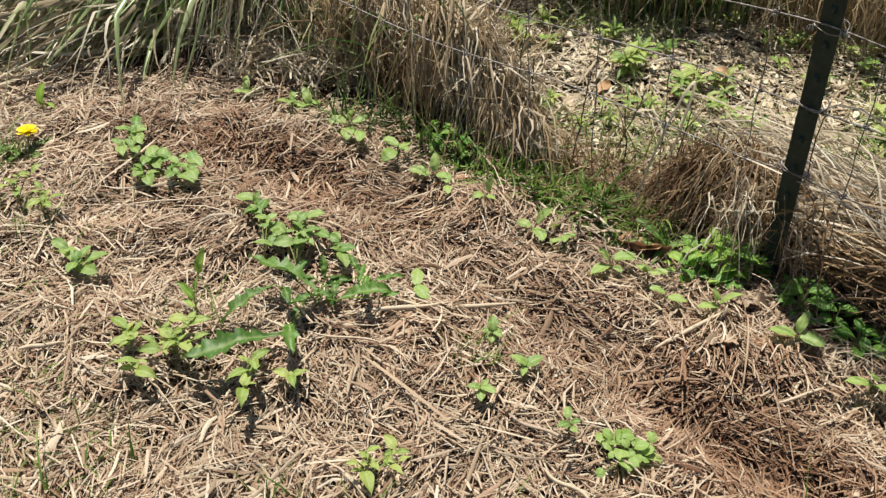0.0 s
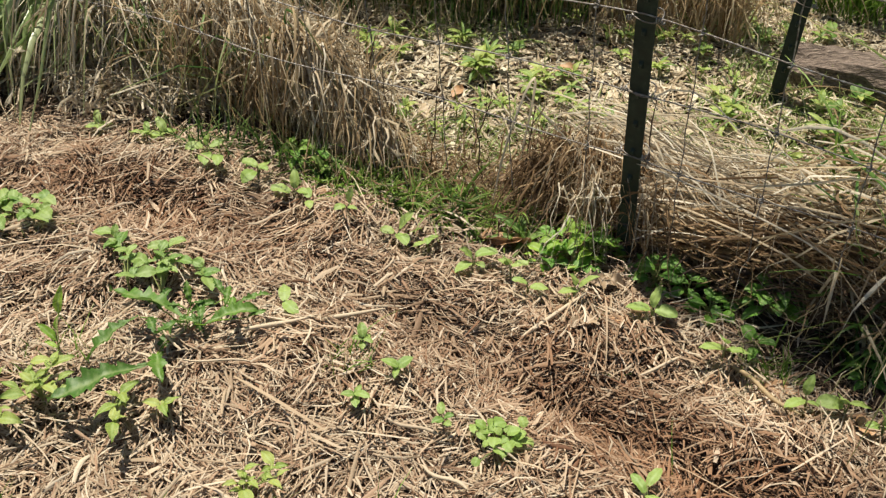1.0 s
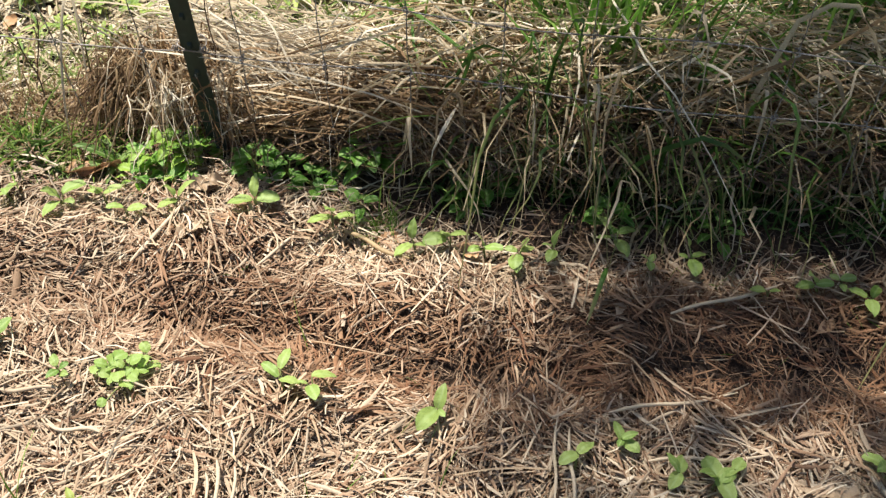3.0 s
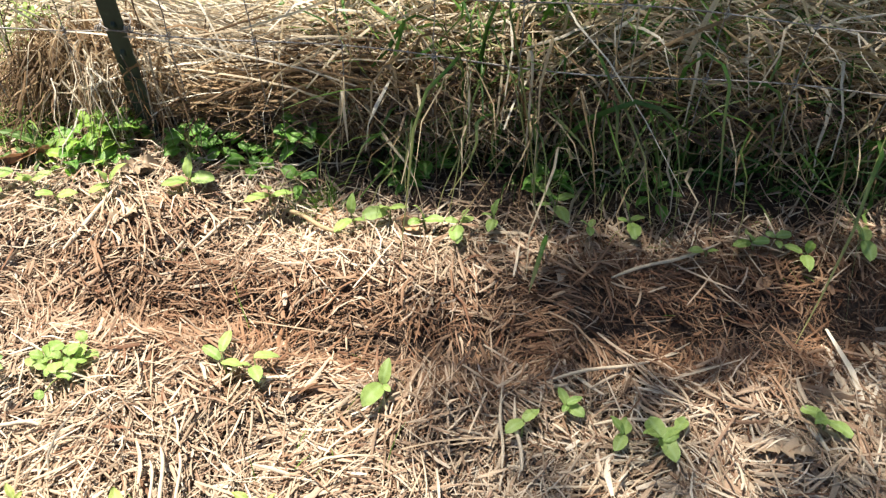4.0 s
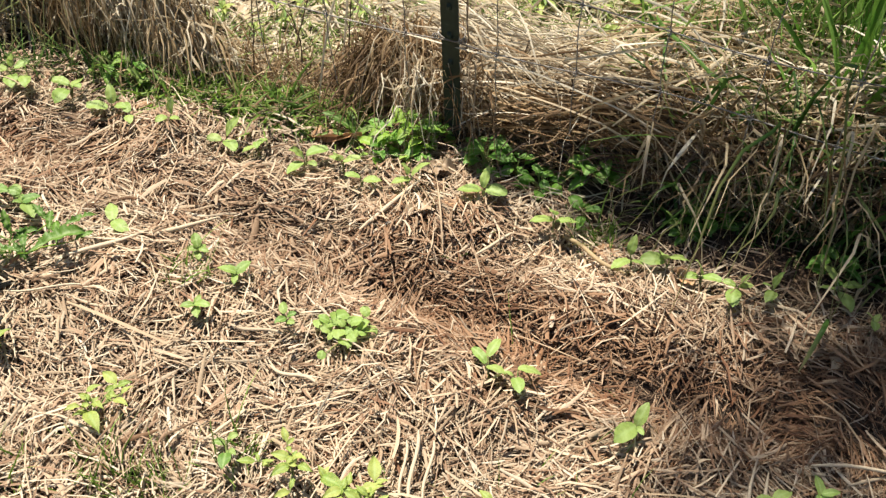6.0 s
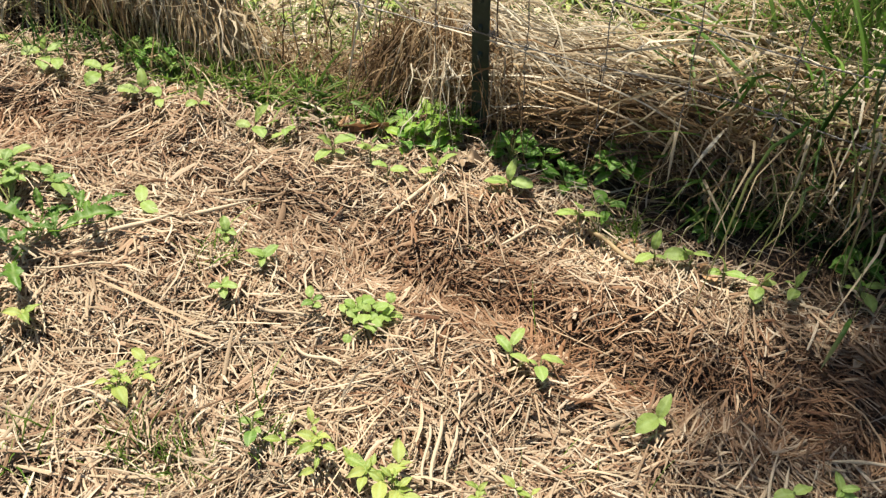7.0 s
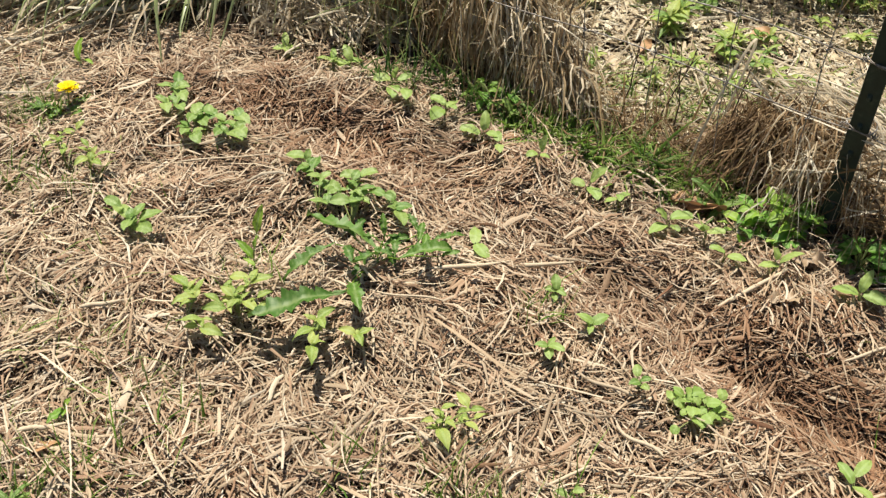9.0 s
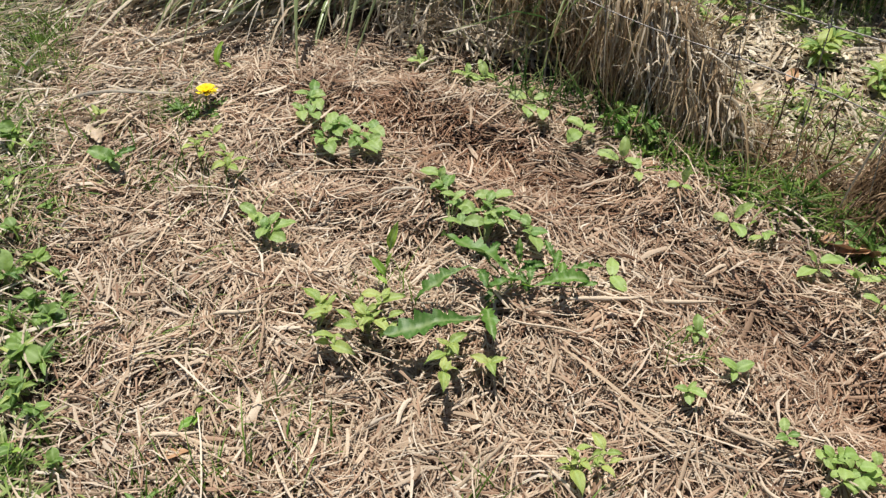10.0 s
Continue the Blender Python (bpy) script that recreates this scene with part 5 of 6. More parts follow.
spray(YOUNG, -0.618, 1.623, [("mint", 0, 0.014, 0.053, -97, 0.034, 14), ("mint", 0.002, 0.023, 0.053, 107, 0.034, 13), ("mint", 0.011, 0.005, 0.053, -48, 0.04, 12), ("mint", 0.033, 0.004, 0.053, 106, 0.033, 14), ("mint", 0.013, 0.026, 0.053, -24, 0.043, 11), ("mint", 0.011, -0.046, 0.053, -52, 0.05, 9), ("mint", -0.005, -0.028, 0.053, -87, 0.036, 13)])
spray(YOUNG, -0.543, 1.601, [("mint", -0.005, 0.01, 0.053, 146, 0.024, 19), ("mint", -0.007, 0.003, 0.053, -34, 0.031, 15), ("mint", 0.017, 0.034, 0.053, -46, 0.048, 10), ("mint", 0.026, 0.025, 0.053, 122, 0.029, 16), ("mint", 0.026, -0.012, 0.053, -45, 0.045, 10), ("mint", 0.013, -0.03, 0.053, -30, 0.047, 10), ("mint", -0.002, -0.02, 0.053, -102, 0.03, 16)])
spray(LIMEY, -0.79, 1.47, [("lime", -0.001, 0.012, 0.058, -177, 0.02, 24), ("lime", -0.003, 0.023, 0.058, 147, 0.022, 22), ("lime", 0.01, -0.013, 0.058, -119, 0.028, 17), ("lime", 0.01, 0.004, 0.058, 72, 0.018, 27), ("lime", 0.023, -0.005, 0.058, 21, 0.029, 16), ("lime", 0.021, -0.015, 0.058, 129, 0.016, 29), ("lime", 0.019, -0.023, 0.058, -29, 0.03, 16)])
spray(LIMEY, -0.863, 1.51, [("lime", 0.002, -0.017, 0.053, -108, 0.03, 16), ("lime", -0.002, 0, 0.053, 166, 0.018, 26), ("lime", -0.001, 0.02, 0.053, 8, 0.023, 21), ("lime", 0.019, 0.042, 0.053, 67, 0.024, 19), ("lime", 0.015, -0.006, 0.053, -76, 0.031, 15)])
spray(LIMEY, -0.646, 1.295, [("mint", 0.023, -0.001, 0.053, 29, 0.045, 10), ("mint", -0.002, 0.005, 0.053, 134, 0.055, 8), ("mint", -0.022, 0.027, 0.053, 161, 0.029, 16), ("mint", 0.015, -0.009, 0.053, -20, 0.039, 12), ("mint", 0.007, -0.002, 0.053, -83, 0.033, 14), ("mint", 0.015, 0.004, 0.053, 63, 0.024, 20)])
spray(LIMEY, -0.029, 0.91, [("lime", 0.042, 0.031, 0.058, 129, 0.027, 17), ("lime", 0.045, 0.019, 0.058, 0, 0.019, 25), ("lime", 0.05, 0.002, 0.058, 17, 0.019, 26), ("lime", 0.04, -0.003, 0.058, -39, 0.023, 20), ("lime", 0.001, 0.013, 0.058, 16, 0.02, 23), ("lime", 0.006, 0.007, 0.058, 146, 0.02, 24), ("lime", -0.006, -0.012, 0.058, -159, 0.019, 25), ("lime", 0.001, -0.013, 0.058, -66, 0.035, 13), ("lime", 0.01, -0.002, 0.058, -51, 0.022, 21)])
spray(LIMEY, 0.258, 0.754, [("lime", -0.002, 0.025, 0.063, 99, 0.021, 23), ("lime", -0.001, 0.001, 0.063, 158, 0.023, 20), ("lime", 0.003, -0.005, 0.063, -37, 0.022, 22), ("lime", -0.002, -0.013, 0.063, -155, 0.025, 19), ("lime", 0.009, -0.02, 0.063, -43, 0.021, 23), ("lime", -0.006, -0.055, 0.063, -159, 0.021, 23), ("lime", -0.048, -0.003, 0.063, -178, 0.024, 19), ("lime", -0.042, 0, 0.063, 0, 0.018, 27)])
spray(LIMEY, 0.324, 0.697, [("lime", -0.028, 0.022, 0.063, -46, 0.047, 10), ("lime", 0.007, -0.005, 0.063, 63, 0.016, 31), ("lime", -0.002, -0.012, 0.063, -162, 0.024, 19), ("lime", -0.005, -0.02, 0.063, -112, 0.025, 19)])
spray(LIMEY, 0.363, 0.668, [("lime", 0.006, 0.021, 0.063, 81, 0.033, 14), ("lime", -0.018, 0.012, 0.063, -2, 0.031, 15), ("lime", -0.023, -0.003, 0.063, -103, 0.04, 12), ("lime", -0.002, -0.015, 0.063, -113, 0.037, 13), ("lime", 0.003, -0.032, 0.063, -33, 0.029, 16), ("lime", 0.003, -0.012, 0.063, 22, 0.018, 26), ("lime", -0.007, -0.001, 0.063, 140, 0.019, 25)])
spray(LIMEY, 0.476, 0.628, [("lime", -0.004, 0.009, 0.053, 158, 0.018, 26), ("lime", -0.004, -0.002, 0.053, -85, 0.025, 18), ("lime", -0.007, 0, 0.053, -155, 0.016, 29), ("lime", -0.001, 0.007, 0.053, 27, 0.014, 36)])
spray(LIMEY, 0.538, 0.617, [("lime", -0.014, 0.01, 0.053, 129, 0.022, 21), ("lime", -0.011, 0.005, 0.053, -40, 0.019, 25), ("lime", 0.007, -0.002, 0.053, 18, 0.015, 32), ("lime", 0.008, -0.017, 0.053, 15, 0.014, 35), ("lime", -0.001, -0.013, 0.053, -125, 0.021, 22)])
spray(SMALL, 0.167, 0.8, [("mint", -0.001, 0.015, 0.043, 165, 0.017, 27), ("mint", 0.005, 0.01, 0.043, -7, 0.018, 26), ("mint", 0, -0.01, 0.043, -98, 0.028, 16), ("mint", 0.003, 0, 0.043, -59, 0.019, 25)])
spray(SMALL, 0.278, 1.032, [("mint", -0.001, 0.006, 0.048, 96, 0.021, 23), ("mint", 0, -0.01, 0.048, -141, 0.022, 21), ("mint", 0.002, -0.005, 0.048, -4, 0.018, 27), ("mint", 0.001, -0.017, 0.048, -45, 0.019, 25)])
spray(SEEDY, 0.579, 0.86, [("true", -0.003, 0.009, 0.048, 115, 0.034, 14), ("cotyledon", -0.002, 0.004, 0.048, -53, 0.036, 13), ("true", 0.004, 0.022, 0.048, 46, 0.037, 13)])
spray(SEEDY, 0.617, 0.829, [("true", -0.007, 0.004, 0.048, 155, 0.016, 29), ("cotyledon", -0.006, 0, 0.048, -88, 0.033, 14), ("true", 0.004, 0.015, 0.038, -17, 0.037, 0)])
spray(SEEDY, 0.771, 0.707, [("cotyledon", -0.003, 0.005, 0.048, -154, 0.055, 8), ("true", 0.001, 0.008, 0.048, 45, 0.037, 55), ("true", -0.002, 0.007, 0.048, -79, 0.022, 21)])
spray(ROUND, 0.364, 0.978, [("limeround", -0.034, 0.043, 0.04, -92, 0.03, 15), ("limeround", -0.016, 0.012, 0.034, 153, 0.02, 24), ("limeround", -0.022, 0.03, 0.038, -30, 0.025, 18), ("limeround", -0.006, 0.008, 0.042, -92, 0.032, 14), ("limeround", 0.004, 0, 0.046, 37, 0.017, 28), ("limeround", 0.012, -0.006, 0.05, -72, 0.027, 17), ("limeround", 0.039, -0.004, 0.046, -177, 0.022, 21), ("limeround", 0.038, 0.009, 0.045, -47, 0.026, 18), ("limeround", 0.031, 0.037, 0.05, -111, 0.027, 17), ("limeround", 0.016, 0.038, 0.051, -159, 0.026, 18)])
spray(ROUND, 0.375, 0.989, [("limeround", 0.034, 0.018, 0.041, 99, 0.02, 24), ("limeround", -0.053, -0.062, 0.052, 58, 0.015, 32), ("limeround", -0.036, -0.017, 0.036, 17, 0.016, 30), ("limeround", -0.009, -0.019, 0.042, -88, 0.031, 15), ("limeround", 0.013, 0.006, 0.043, 146, 0.016, 29), ("limeround", -0.009, 0.031, 0.045, -130, 0.026, 18), ("limeround", -0.027, 0.02, 0.047, 160, 0.022, 22), ("limeround", 0.015, -0.003, 0.053, 3, 0.022, 22), ("limeround", -0.006, -0.001, 0.05, 126, 0.016, 30), ("limeround", 0.004, 0.002, 0.044, -10, 0.024, 20)])
spray(SMALL, -0.947, 1.819, [("weedlong", 0.001, 0.013, 0.030, -17, 0.067, 76), ("weedlong", 0.002, 0.018, 0.030, -29, 0.042, 14), ("weedlong", -0.001, 0.013, 0.030, -87, 0.030, 42)])
spray(SEEDY, 0.455, 1.355, [("cotyledon", -0.004, -0.007, 0.048, 160, 0.029, 8), ("cotyledon", 0.002, -0.010, 0.048, -26, 0.035, 7)])
spray(SEEDY, 0.537, 1.325, [("cotyledon", 0.005, -0.002, 0.048, -157, 0.041, 6), ("true", 0.010, 0.003, 0.048, -5, 0.043, 54), ("true", 0.003, 0.011, 0.048, -144, 0.038, 69)])
spray(SEEDY, 0.668, 1.251, [("cotyledon", -0.006, -0.003, 0.048, 174, 0.044, 5), ("cotyledon", 0.002, -0.005, 0.048, -27, 0.040, 6), ("true", -0.001, 0.002, 0.048, 56, 0.041, 58)])
spray(SEEDY, 0.784, 1.174, [("cotyledon", -0.004, -0.002, 0.048, -173, 0.047, 5), ("cotyledon", 0.002, -0.001, 0.048, -21, 0.043, 5), ("true", 0.001, 0.005, 0.048, -137, 0.039, 63)])
spray(SEEDY, 0.896, 1.059, [("true", -0.005, 0.006, 0.048, 42, 0.037, 71), ("cotyledon", -0.013, -0.007, 0.048, -151, 0.044, 5), ("cotyledon", -0.004, -0.005, 0.048, -47, 0.021, 11)])
spray(SEEDY, 0.956, 1.038, [("cotyledon", -0.005, -0.005, 0.048, -32, 0.034, 7), ("cotyledon", -0.010, -0.001, 0.048, 162, 0.042, 5), ("true", -0.008, 0.004, 0.048, -147, 0.039, 65)])
spray(SEEDY, 1.001, 0.993, [("true", -0.006, 0.001, 0.048, 174, 0.036, 75), ("cotyledon", -0.007, -0.007, 0.048, -33, 0.034, 7), ("cotyledon", -0.011, -0.003, 0.048, 173, 0.025, 9)])
spray(SEEDY, 1.050, 0.951, [("true", -0.001, 0.002, 0.048, -38, 0.037, 72), ("cotyledon", -0.005, 0.006, 0.048, 144, 0.023, 10), ("cotyledon", -0.013, -0.006, 0.048, -126, 0.045, 5), ("cotyledon", -0.003, 0.000, 0.048, -16, 0.025, 9)])
spray(SEEDY, 1.110, 0.932, [("true", -0.004, 0.006, 0.048, 7, 0.036, 77), ("cotyledon", -0.008, -0.001, 0.048, -134, 0.033, 7), ("cotyledon", -0.008, 0.007, 0.048, 162, 0.019, 12)])
spray(SEEDY, 1.226, 0.913, [("cotyledon", -0.006, 0.016, 0.048, 99, 0.038, 6), ("cotyledon", -0.013, 0.004, 0.048, 174, 0.030, 8), ("cotyledon", 0.000, 0.004, 0.048, -18, 0.036, 6), ("cotyledon", -0.008, -0.009, 0.048, -105, 0.046, 5)])
spray(SEEDY, 1.244, 0.838, [("cotyledon", -0.012, -0.003, 0.048, 132, 0.014, 17), ("cotyledon", -0.008, -0.003, 0.048, 17, 0.021, 11), ("cotyledon", -0.013, -0.009, 0.048, -111, 0.023, 10)])
spray(SEEDY, 1.320, 0.815, [("true", 0.001, 0.019, 0.048, 150, 0.039, 65), ("cotyledon", -0.003, 0.003, 0.048, -21, 0.028, 8), ("cotyledon", -0.015, -0.011, 0.048, -115, 0.043, 5), ("cotyledon", -0.011, 0.003, 0.048, 144, 0.018, 13)])
spray(SEEDY, 1.393, 0.698, [("cotyledon", -0.015, -0.002, 0.048, 163, 0.027, 8), ("cotyledon", -0.009, -0.007, 0.048, -38, 0.018, 13)])
spray(SEEDY, 1.471, 0.667, [("cotyledon", -0.014, 0.001, 0.048, 177, 0.037, 6), ("cotyledon", -0.010, -0.001, 0.048, -32, 0.029, 8), ("true", -0.009, 0.004, 0.048, 180, 0.039, 63)])
spray(SEEDY, 1.520, 0.656, [("cotyledon", -0.010, 0.004, 0.048, 130, 0.017, 13), ("cotyledon", -0.008, 0.003, 0.048, -22, 0.027, 8), ("cotyledon", -0.015, -0.005, 0.048, -115, 0.021, 11)])
spray(SEEDY, 1.539, 0.605, [("cotyledon", -0.016, 0.004, 0.048, 135, 0.034, 7), ("cotyledon", -0.013, -0.002, 0.048, -128, 0.036, 6), ("true", -0.006, 0.000, 0.048, -135, 0.035, 81)])
spray(SEEDY, -0.014, 1.671, [("cotyledon", -0.005, -0.016, 0.048, 163, 0.044, 5), ("true", 0.003, -0.003, 0.048, 83, 0.039, 64), ("cotyledon", 0.010, -0.010, 0.048, -37, 0.030, 8)])
spray(SEEDY, 0.023, 1.636, [("cotyledon", 0.000, -0.003, 0.040, 110, 0.030, 8), ("cotyledon", 0.001, -0.013, 0.040, -90, 0.032, 7)])
spray(SEEDY, 0.041, 1.763, [("true", 0.003, -0.004, 0.040, 171, 0.039, 62), ("cotyledon", 0.005, -0.008, 0.040, 28, 0.022, 11)])
spray(SEEDY, 0.105, 1.579, [("true", 0.004, 0.000, 0.040, 45, 0.036, 76), ("cotyledon", -0.004, -0.007, 0.040, -150, 0.025, 9), ("cotyledon", 0.002, -0.010, 0.040, -39, 0.022, 10)])
spray(SEEDY, 0.209, 1.529, [("true", 0.002, 0.003, 0.048, 15, 0.045, 51), ("cotyledon", -0.009, -0.005, 0.048, 162, 0.029, 8), ("cotyledon", -0.002, -0.012, 0.048, -62, 0.045, 5)])
spray(SEEDY, -0.102, 1.759, [("cotyledon", 0.002, -0.005, 0.048, 150, 0.040, 6), ("cotyledon", 0.006, -0.005, 0.048, 54, 0.035, 7), ("cotyledon", -0.002, -0.019, 0.048, -119, 0.045, 5), ("cotyledon", 0.011, -0.004, 0.048, -45, 0.024, 9)])
spray(SEEDY, -0.222, 1.829, [("true", -0.003, 0.027, 0.048, -37, 0.035, 82), ("cotyledon", -0.011, 0.014, 0.048, -172, 0.038, 6), ("cotyledon", 0.008, 0.000, 0.048, 30, 0.035, 7), ("cotyledon", 0.003, -0.008, 0.048, -95, 0.046, 5), ("cotyledon", 0.026, -0.028, 0.048, -73, 0.055, 4)])
spray(SEEDY, 0.356, 1.428, [("true", -0.002, 0.001, 0.048, -175, 0.041, 59), ("cotyledon", 0.004, 0.007, 0.048, 16, 0.044, 5), ("cotyledon", -0.007, -0.008, 0.048, -134, 0.043, 5), ("cotyledon", 0.004, -0.007, 0.048, -48, 0.024, 9)])
spray(SEEDY, 0.428, 1.413, [("cotyledon", -0.005, -0.003, 0.048, 151, 0.025, 9), ("cotyledon", 0.000, -0.002, 0.048, 5, 0.034, 7), ("true", -0.005, 0.001, 0.048, -128, 0.039, 65)])
spray(SEEDY, 0.269, 1.506, [("cotyledon", -0.006, -0.003, 0.040, -137, 0.033, 7), ("cotyledon", -0.003, 0.001, 0.040, 22, 0.027, 8), ("cotyledon", -0.004, -0.003, 0.040, -81, 0.026, 9)])
for x, y, n, size, h in ((0.143, 1.217, 6, 0.03, 0.04), (0.133, 1.087, 5, 0.032, 0.03), (0.205, 1.14, 4, 0.035, 0.03), (1.0, 0.56, 4, 0.03, 0.03)):
    young(x, y, ("mint", "true"), n, size, h, "small blue-green weed standing in straw")

# broad-leaved weeds at the foot of the wire
FOOTWEEDS = "weeds at the foot of the fence"


bush = np.random.default_rng(21)


def leafy_clump(x, y, across, along, count, size, h, kinds, label):
    """A bushy weed: leaves on thin stalks that fan out of one root and fill a low mound."""
    empty = new("broad_leaved_weed")
    empty.matrix_basis = Matrix.Translation(on_ground(x, y, 0.0))
    part("stem", STEMS[(0.03, SEEDSTEM.name)], empty)
    for i in range(count):
        a, r = i * 2.39996 + bush.uniform(-0.4, 0.4), math.sqrt((i + 0.5) / count)
        foot = np.array((across * r * math.cos(a), along * r * math.sin(a), max(0.028, h * (1 - 0.55 * r * r) * bush.uniform(0.75, 1.1))))
        V, F = tube([(0, 0, 0.004), tuple(foot * (0.45, 0.45, 0.7)), tuple(foot)], (0.0016, 0.0012, 0.0009), 5)
        part("stalk", mesh_of("stalk", V, F, SEEDSTEM, vein=np.zeros(len(V))), empty)
        m = Matrix.Translation(foot) @ pose(0, 0, 0, 0, 0, math.degrees(a) + bush.uniform(-45, 45)) @ pose(0, 0, 0, bush.uniform(-15, 15), bush.uniform(-38, 8), 0) @ Matrix.Scale(size * bush.uniform(0.65, 1.15), 4)
        part("leaf", LEAVES[kinds[i % len(kinds)]][int(bush.integers(0, 4))], empty, m)
    return tagged(empty, label, "weed", FOOTWEEDS)


for x, y, across, along, n, size, h in ((0.500, 1.450, 0.028, 0.020, 10, 0.034, 0.040), (0.545, 1.470, 0.035, 0.030, 18, 0.038, 0.070), (0.592, 1.468, 0.035, 0.035, 22, 0.040, 0.085), (0.628, 1.490, 0.026, 0.030, 14, 0.036, 0.080), (0.575, 1.425, 0.026, 0.020, 9, 0.030, 0.045),
                                        (0.03, 1.81, 0.03, 0.03, 12, 0.035, 0.05), (-0.02, 1.83, 0.03, 0.03, 12, 0.035, 0.05)):
    leafy_clump(x, y, across, along, n, size, h, ("weed", "weed", "shadyplump"), "bushy bright green weed under the wire")
# clumps past the post, mostly in shade-darkened leaves
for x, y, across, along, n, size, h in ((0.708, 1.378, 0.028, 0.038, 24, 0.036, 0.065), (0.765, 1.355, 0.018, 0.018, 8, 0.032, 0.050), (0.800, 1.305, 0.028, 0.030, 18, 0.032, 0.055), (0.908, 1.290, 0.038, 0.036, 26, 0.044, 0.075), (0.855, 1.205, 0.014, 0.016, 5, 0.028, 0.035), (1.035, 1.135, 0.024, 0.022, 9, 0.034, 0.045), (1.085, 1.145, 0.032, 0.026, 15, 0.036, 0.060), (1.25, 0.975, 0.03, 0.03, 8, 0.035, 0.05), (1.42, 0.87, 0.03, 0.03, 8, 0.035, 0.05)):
    leafy_clump(x, y, across, along, n, size, h, ("shadyplump", "shadyplump", "shady"), "round-leaved weed under overhanging grass, its green darkened as shade")
for x, y, n, size in ((0.47, 1.52, 8, 0.08),):
    young(x, y, ("strap",), n, size, 0.03, "narrow-leaved green weed under the wire", FOOTWEEDS, "weed", "narrow_leaved_weed", (15, 60))

# sunlit weeds behind the wire
BEHIND = "weeds behind the fence"
for x, y, n, size, h in ((0.416, 2.20, 20, 0.075, 0.075), (0.45, 2.235, 16, 0.07, 0.075), (0.552, 2.14, 10, 0.07, 0.05), (1.0, 1.97, 12, 0.075, 0.06), (1.03, 2.0, 10, 0.07, 0.06), (1.224, 1.89, 9, 0.08, 0.055), (0.232, 2.04, 7, 0.05, 0.04), (0.469, 2.04, 7, 0.045, 0.04),
                         (1.107, 1.785, 6, 0.06, 0.04), (0.13, 2.33, 10, 0.07, 0.05), (0.20, 2.42, 10, 0.07, 0.05), (0.39, 2.40, 9, 0.06, 0.05), (0.62, 2.06, 6, 0.045, 0.03), (0.72, 1.93, 6, 0.045, 0.03), (1.45, 2.15, 9, 0.07, 0.05), (0.30, 1.95, 5, 0.04, 0.03), (0.9, 2.22, 8, 0.06, 0.04), (1.32, 1.72, 7, 0.06, 0.04)):
    young(x, y, ("limestrap", "lime", "strap"), n + 4, size * 0.75, h, "bright yellow-green leafy weed in leaf litter", BEHIND, "weed", "leafy_weed", (10, 65))

for i in range(80):
    x, y = rng.uniform(0.12, 1.5), rng.uniform(1.9, 2.5)
    if y > float(front_y(x)) + 0.16:
        young(x, y, (("limestrap", "lime"), ("lime", "weedround"), ("strap", "limestrap"))[i % 3], 7, rng.uniform(0.028, 0.045), 0.03, "small yellow-green weed in leaf litter", BEHIND, "weed", "leafy_weed", (5, 55))

# weeds in the lawn edge
EDGEWEEDS = "weeds along the lawn edge"
for x, y, kinds, n, size, h in ((-1.259, 1.475, ("weedround", "weed"), 9, 0.05, 0.05), (-1.06, 1.10, ("dock", "weedround"), 9, 0.08, 0.03), (-0.93, 0.93, ("limestrap", "strap"), 13, 0.075, 0.02), (-0.90, 0.87, ("limestrap", "lime"), 10, 0.06, 0.02), (-0.925, 1.02, ("weedround",), 9, 0.045, 0.04), (-0.98, 1.06, ("weedround", "strap"), 9, 0.055, 0.04),
                                (-0.77, 0.755, ("weedround",), 7, 0.036, 0.04), (-0.84, 0.76, ("weedround", "weed"), 8, 0.04, 0.045), (-0.60, 0.877, ("weed",), 5, 0.065, 0.04), (-1.01, 1.43, ("dock", "mint"), 9, 0.08, 0.035), (-0.97, 1.66, ("strap", "dock"), 12, 0.065, 0.025), 
                                (-1.117, 1.58, ("lime",), 5, 0.06, 0.04), (-1.30, 1.30, ("weedround", "strap"), 10, 0.05, 0.04), (-1.15, 0.95, ("weedround", "strap"), 10, 0.06, 0.04), (-1.2, 1.15, ("dock",), 9, 0.09, 0.03), (-0.62, 0.72, ("strap",), 7, 0.06, 0.03), (-1.08, 1.29, ("weedround",), 6, 0.04, 0.03)):
    young(x, y, kinds, n, size * 0.55, h * 0.8, "low green weed in the patchy lawn", EDGEWEEDS, "weed", "lawn_weed", (3, 50), True)

for x, y in [(-1.259, 1.49), (-1.2, 1.443), (-1.181, 1.324), (-1.108, 1.22), (-1.032, 1.158), (-0.966, 1.128), (-0.97, 1.048), (-0.925, 1.066), (-0.99, 1.01), (-0.93, 0.952), (-0.888, 0.93), (-0.898, 0.886), (-0.853, 0.842), (-0.898, 0.846), (-0.925, 1.024), (-1.043, 1.11)]:
    young(x, y, ("weedround", "strap", "strap", "limestrap"), 10, rng.uniform(0.024, 0.036), 0.022, "leafy green weed where the lawn meets the straw", EDGEWEEDS, "weed", "lawn_weed", (5, 55), True)

# grass blades pushing up through the thin straw beside the lawn
x, y = scatter(2600, -1.30, -0.35, 0.75, 1.95, lambda x, y: np.clip((lawn_edge(y) + 0.50 - x) / 0.35, 0, 1) * np.clip(0.15 + 1.3 * field(x, y, PATCHES), 0, 1))
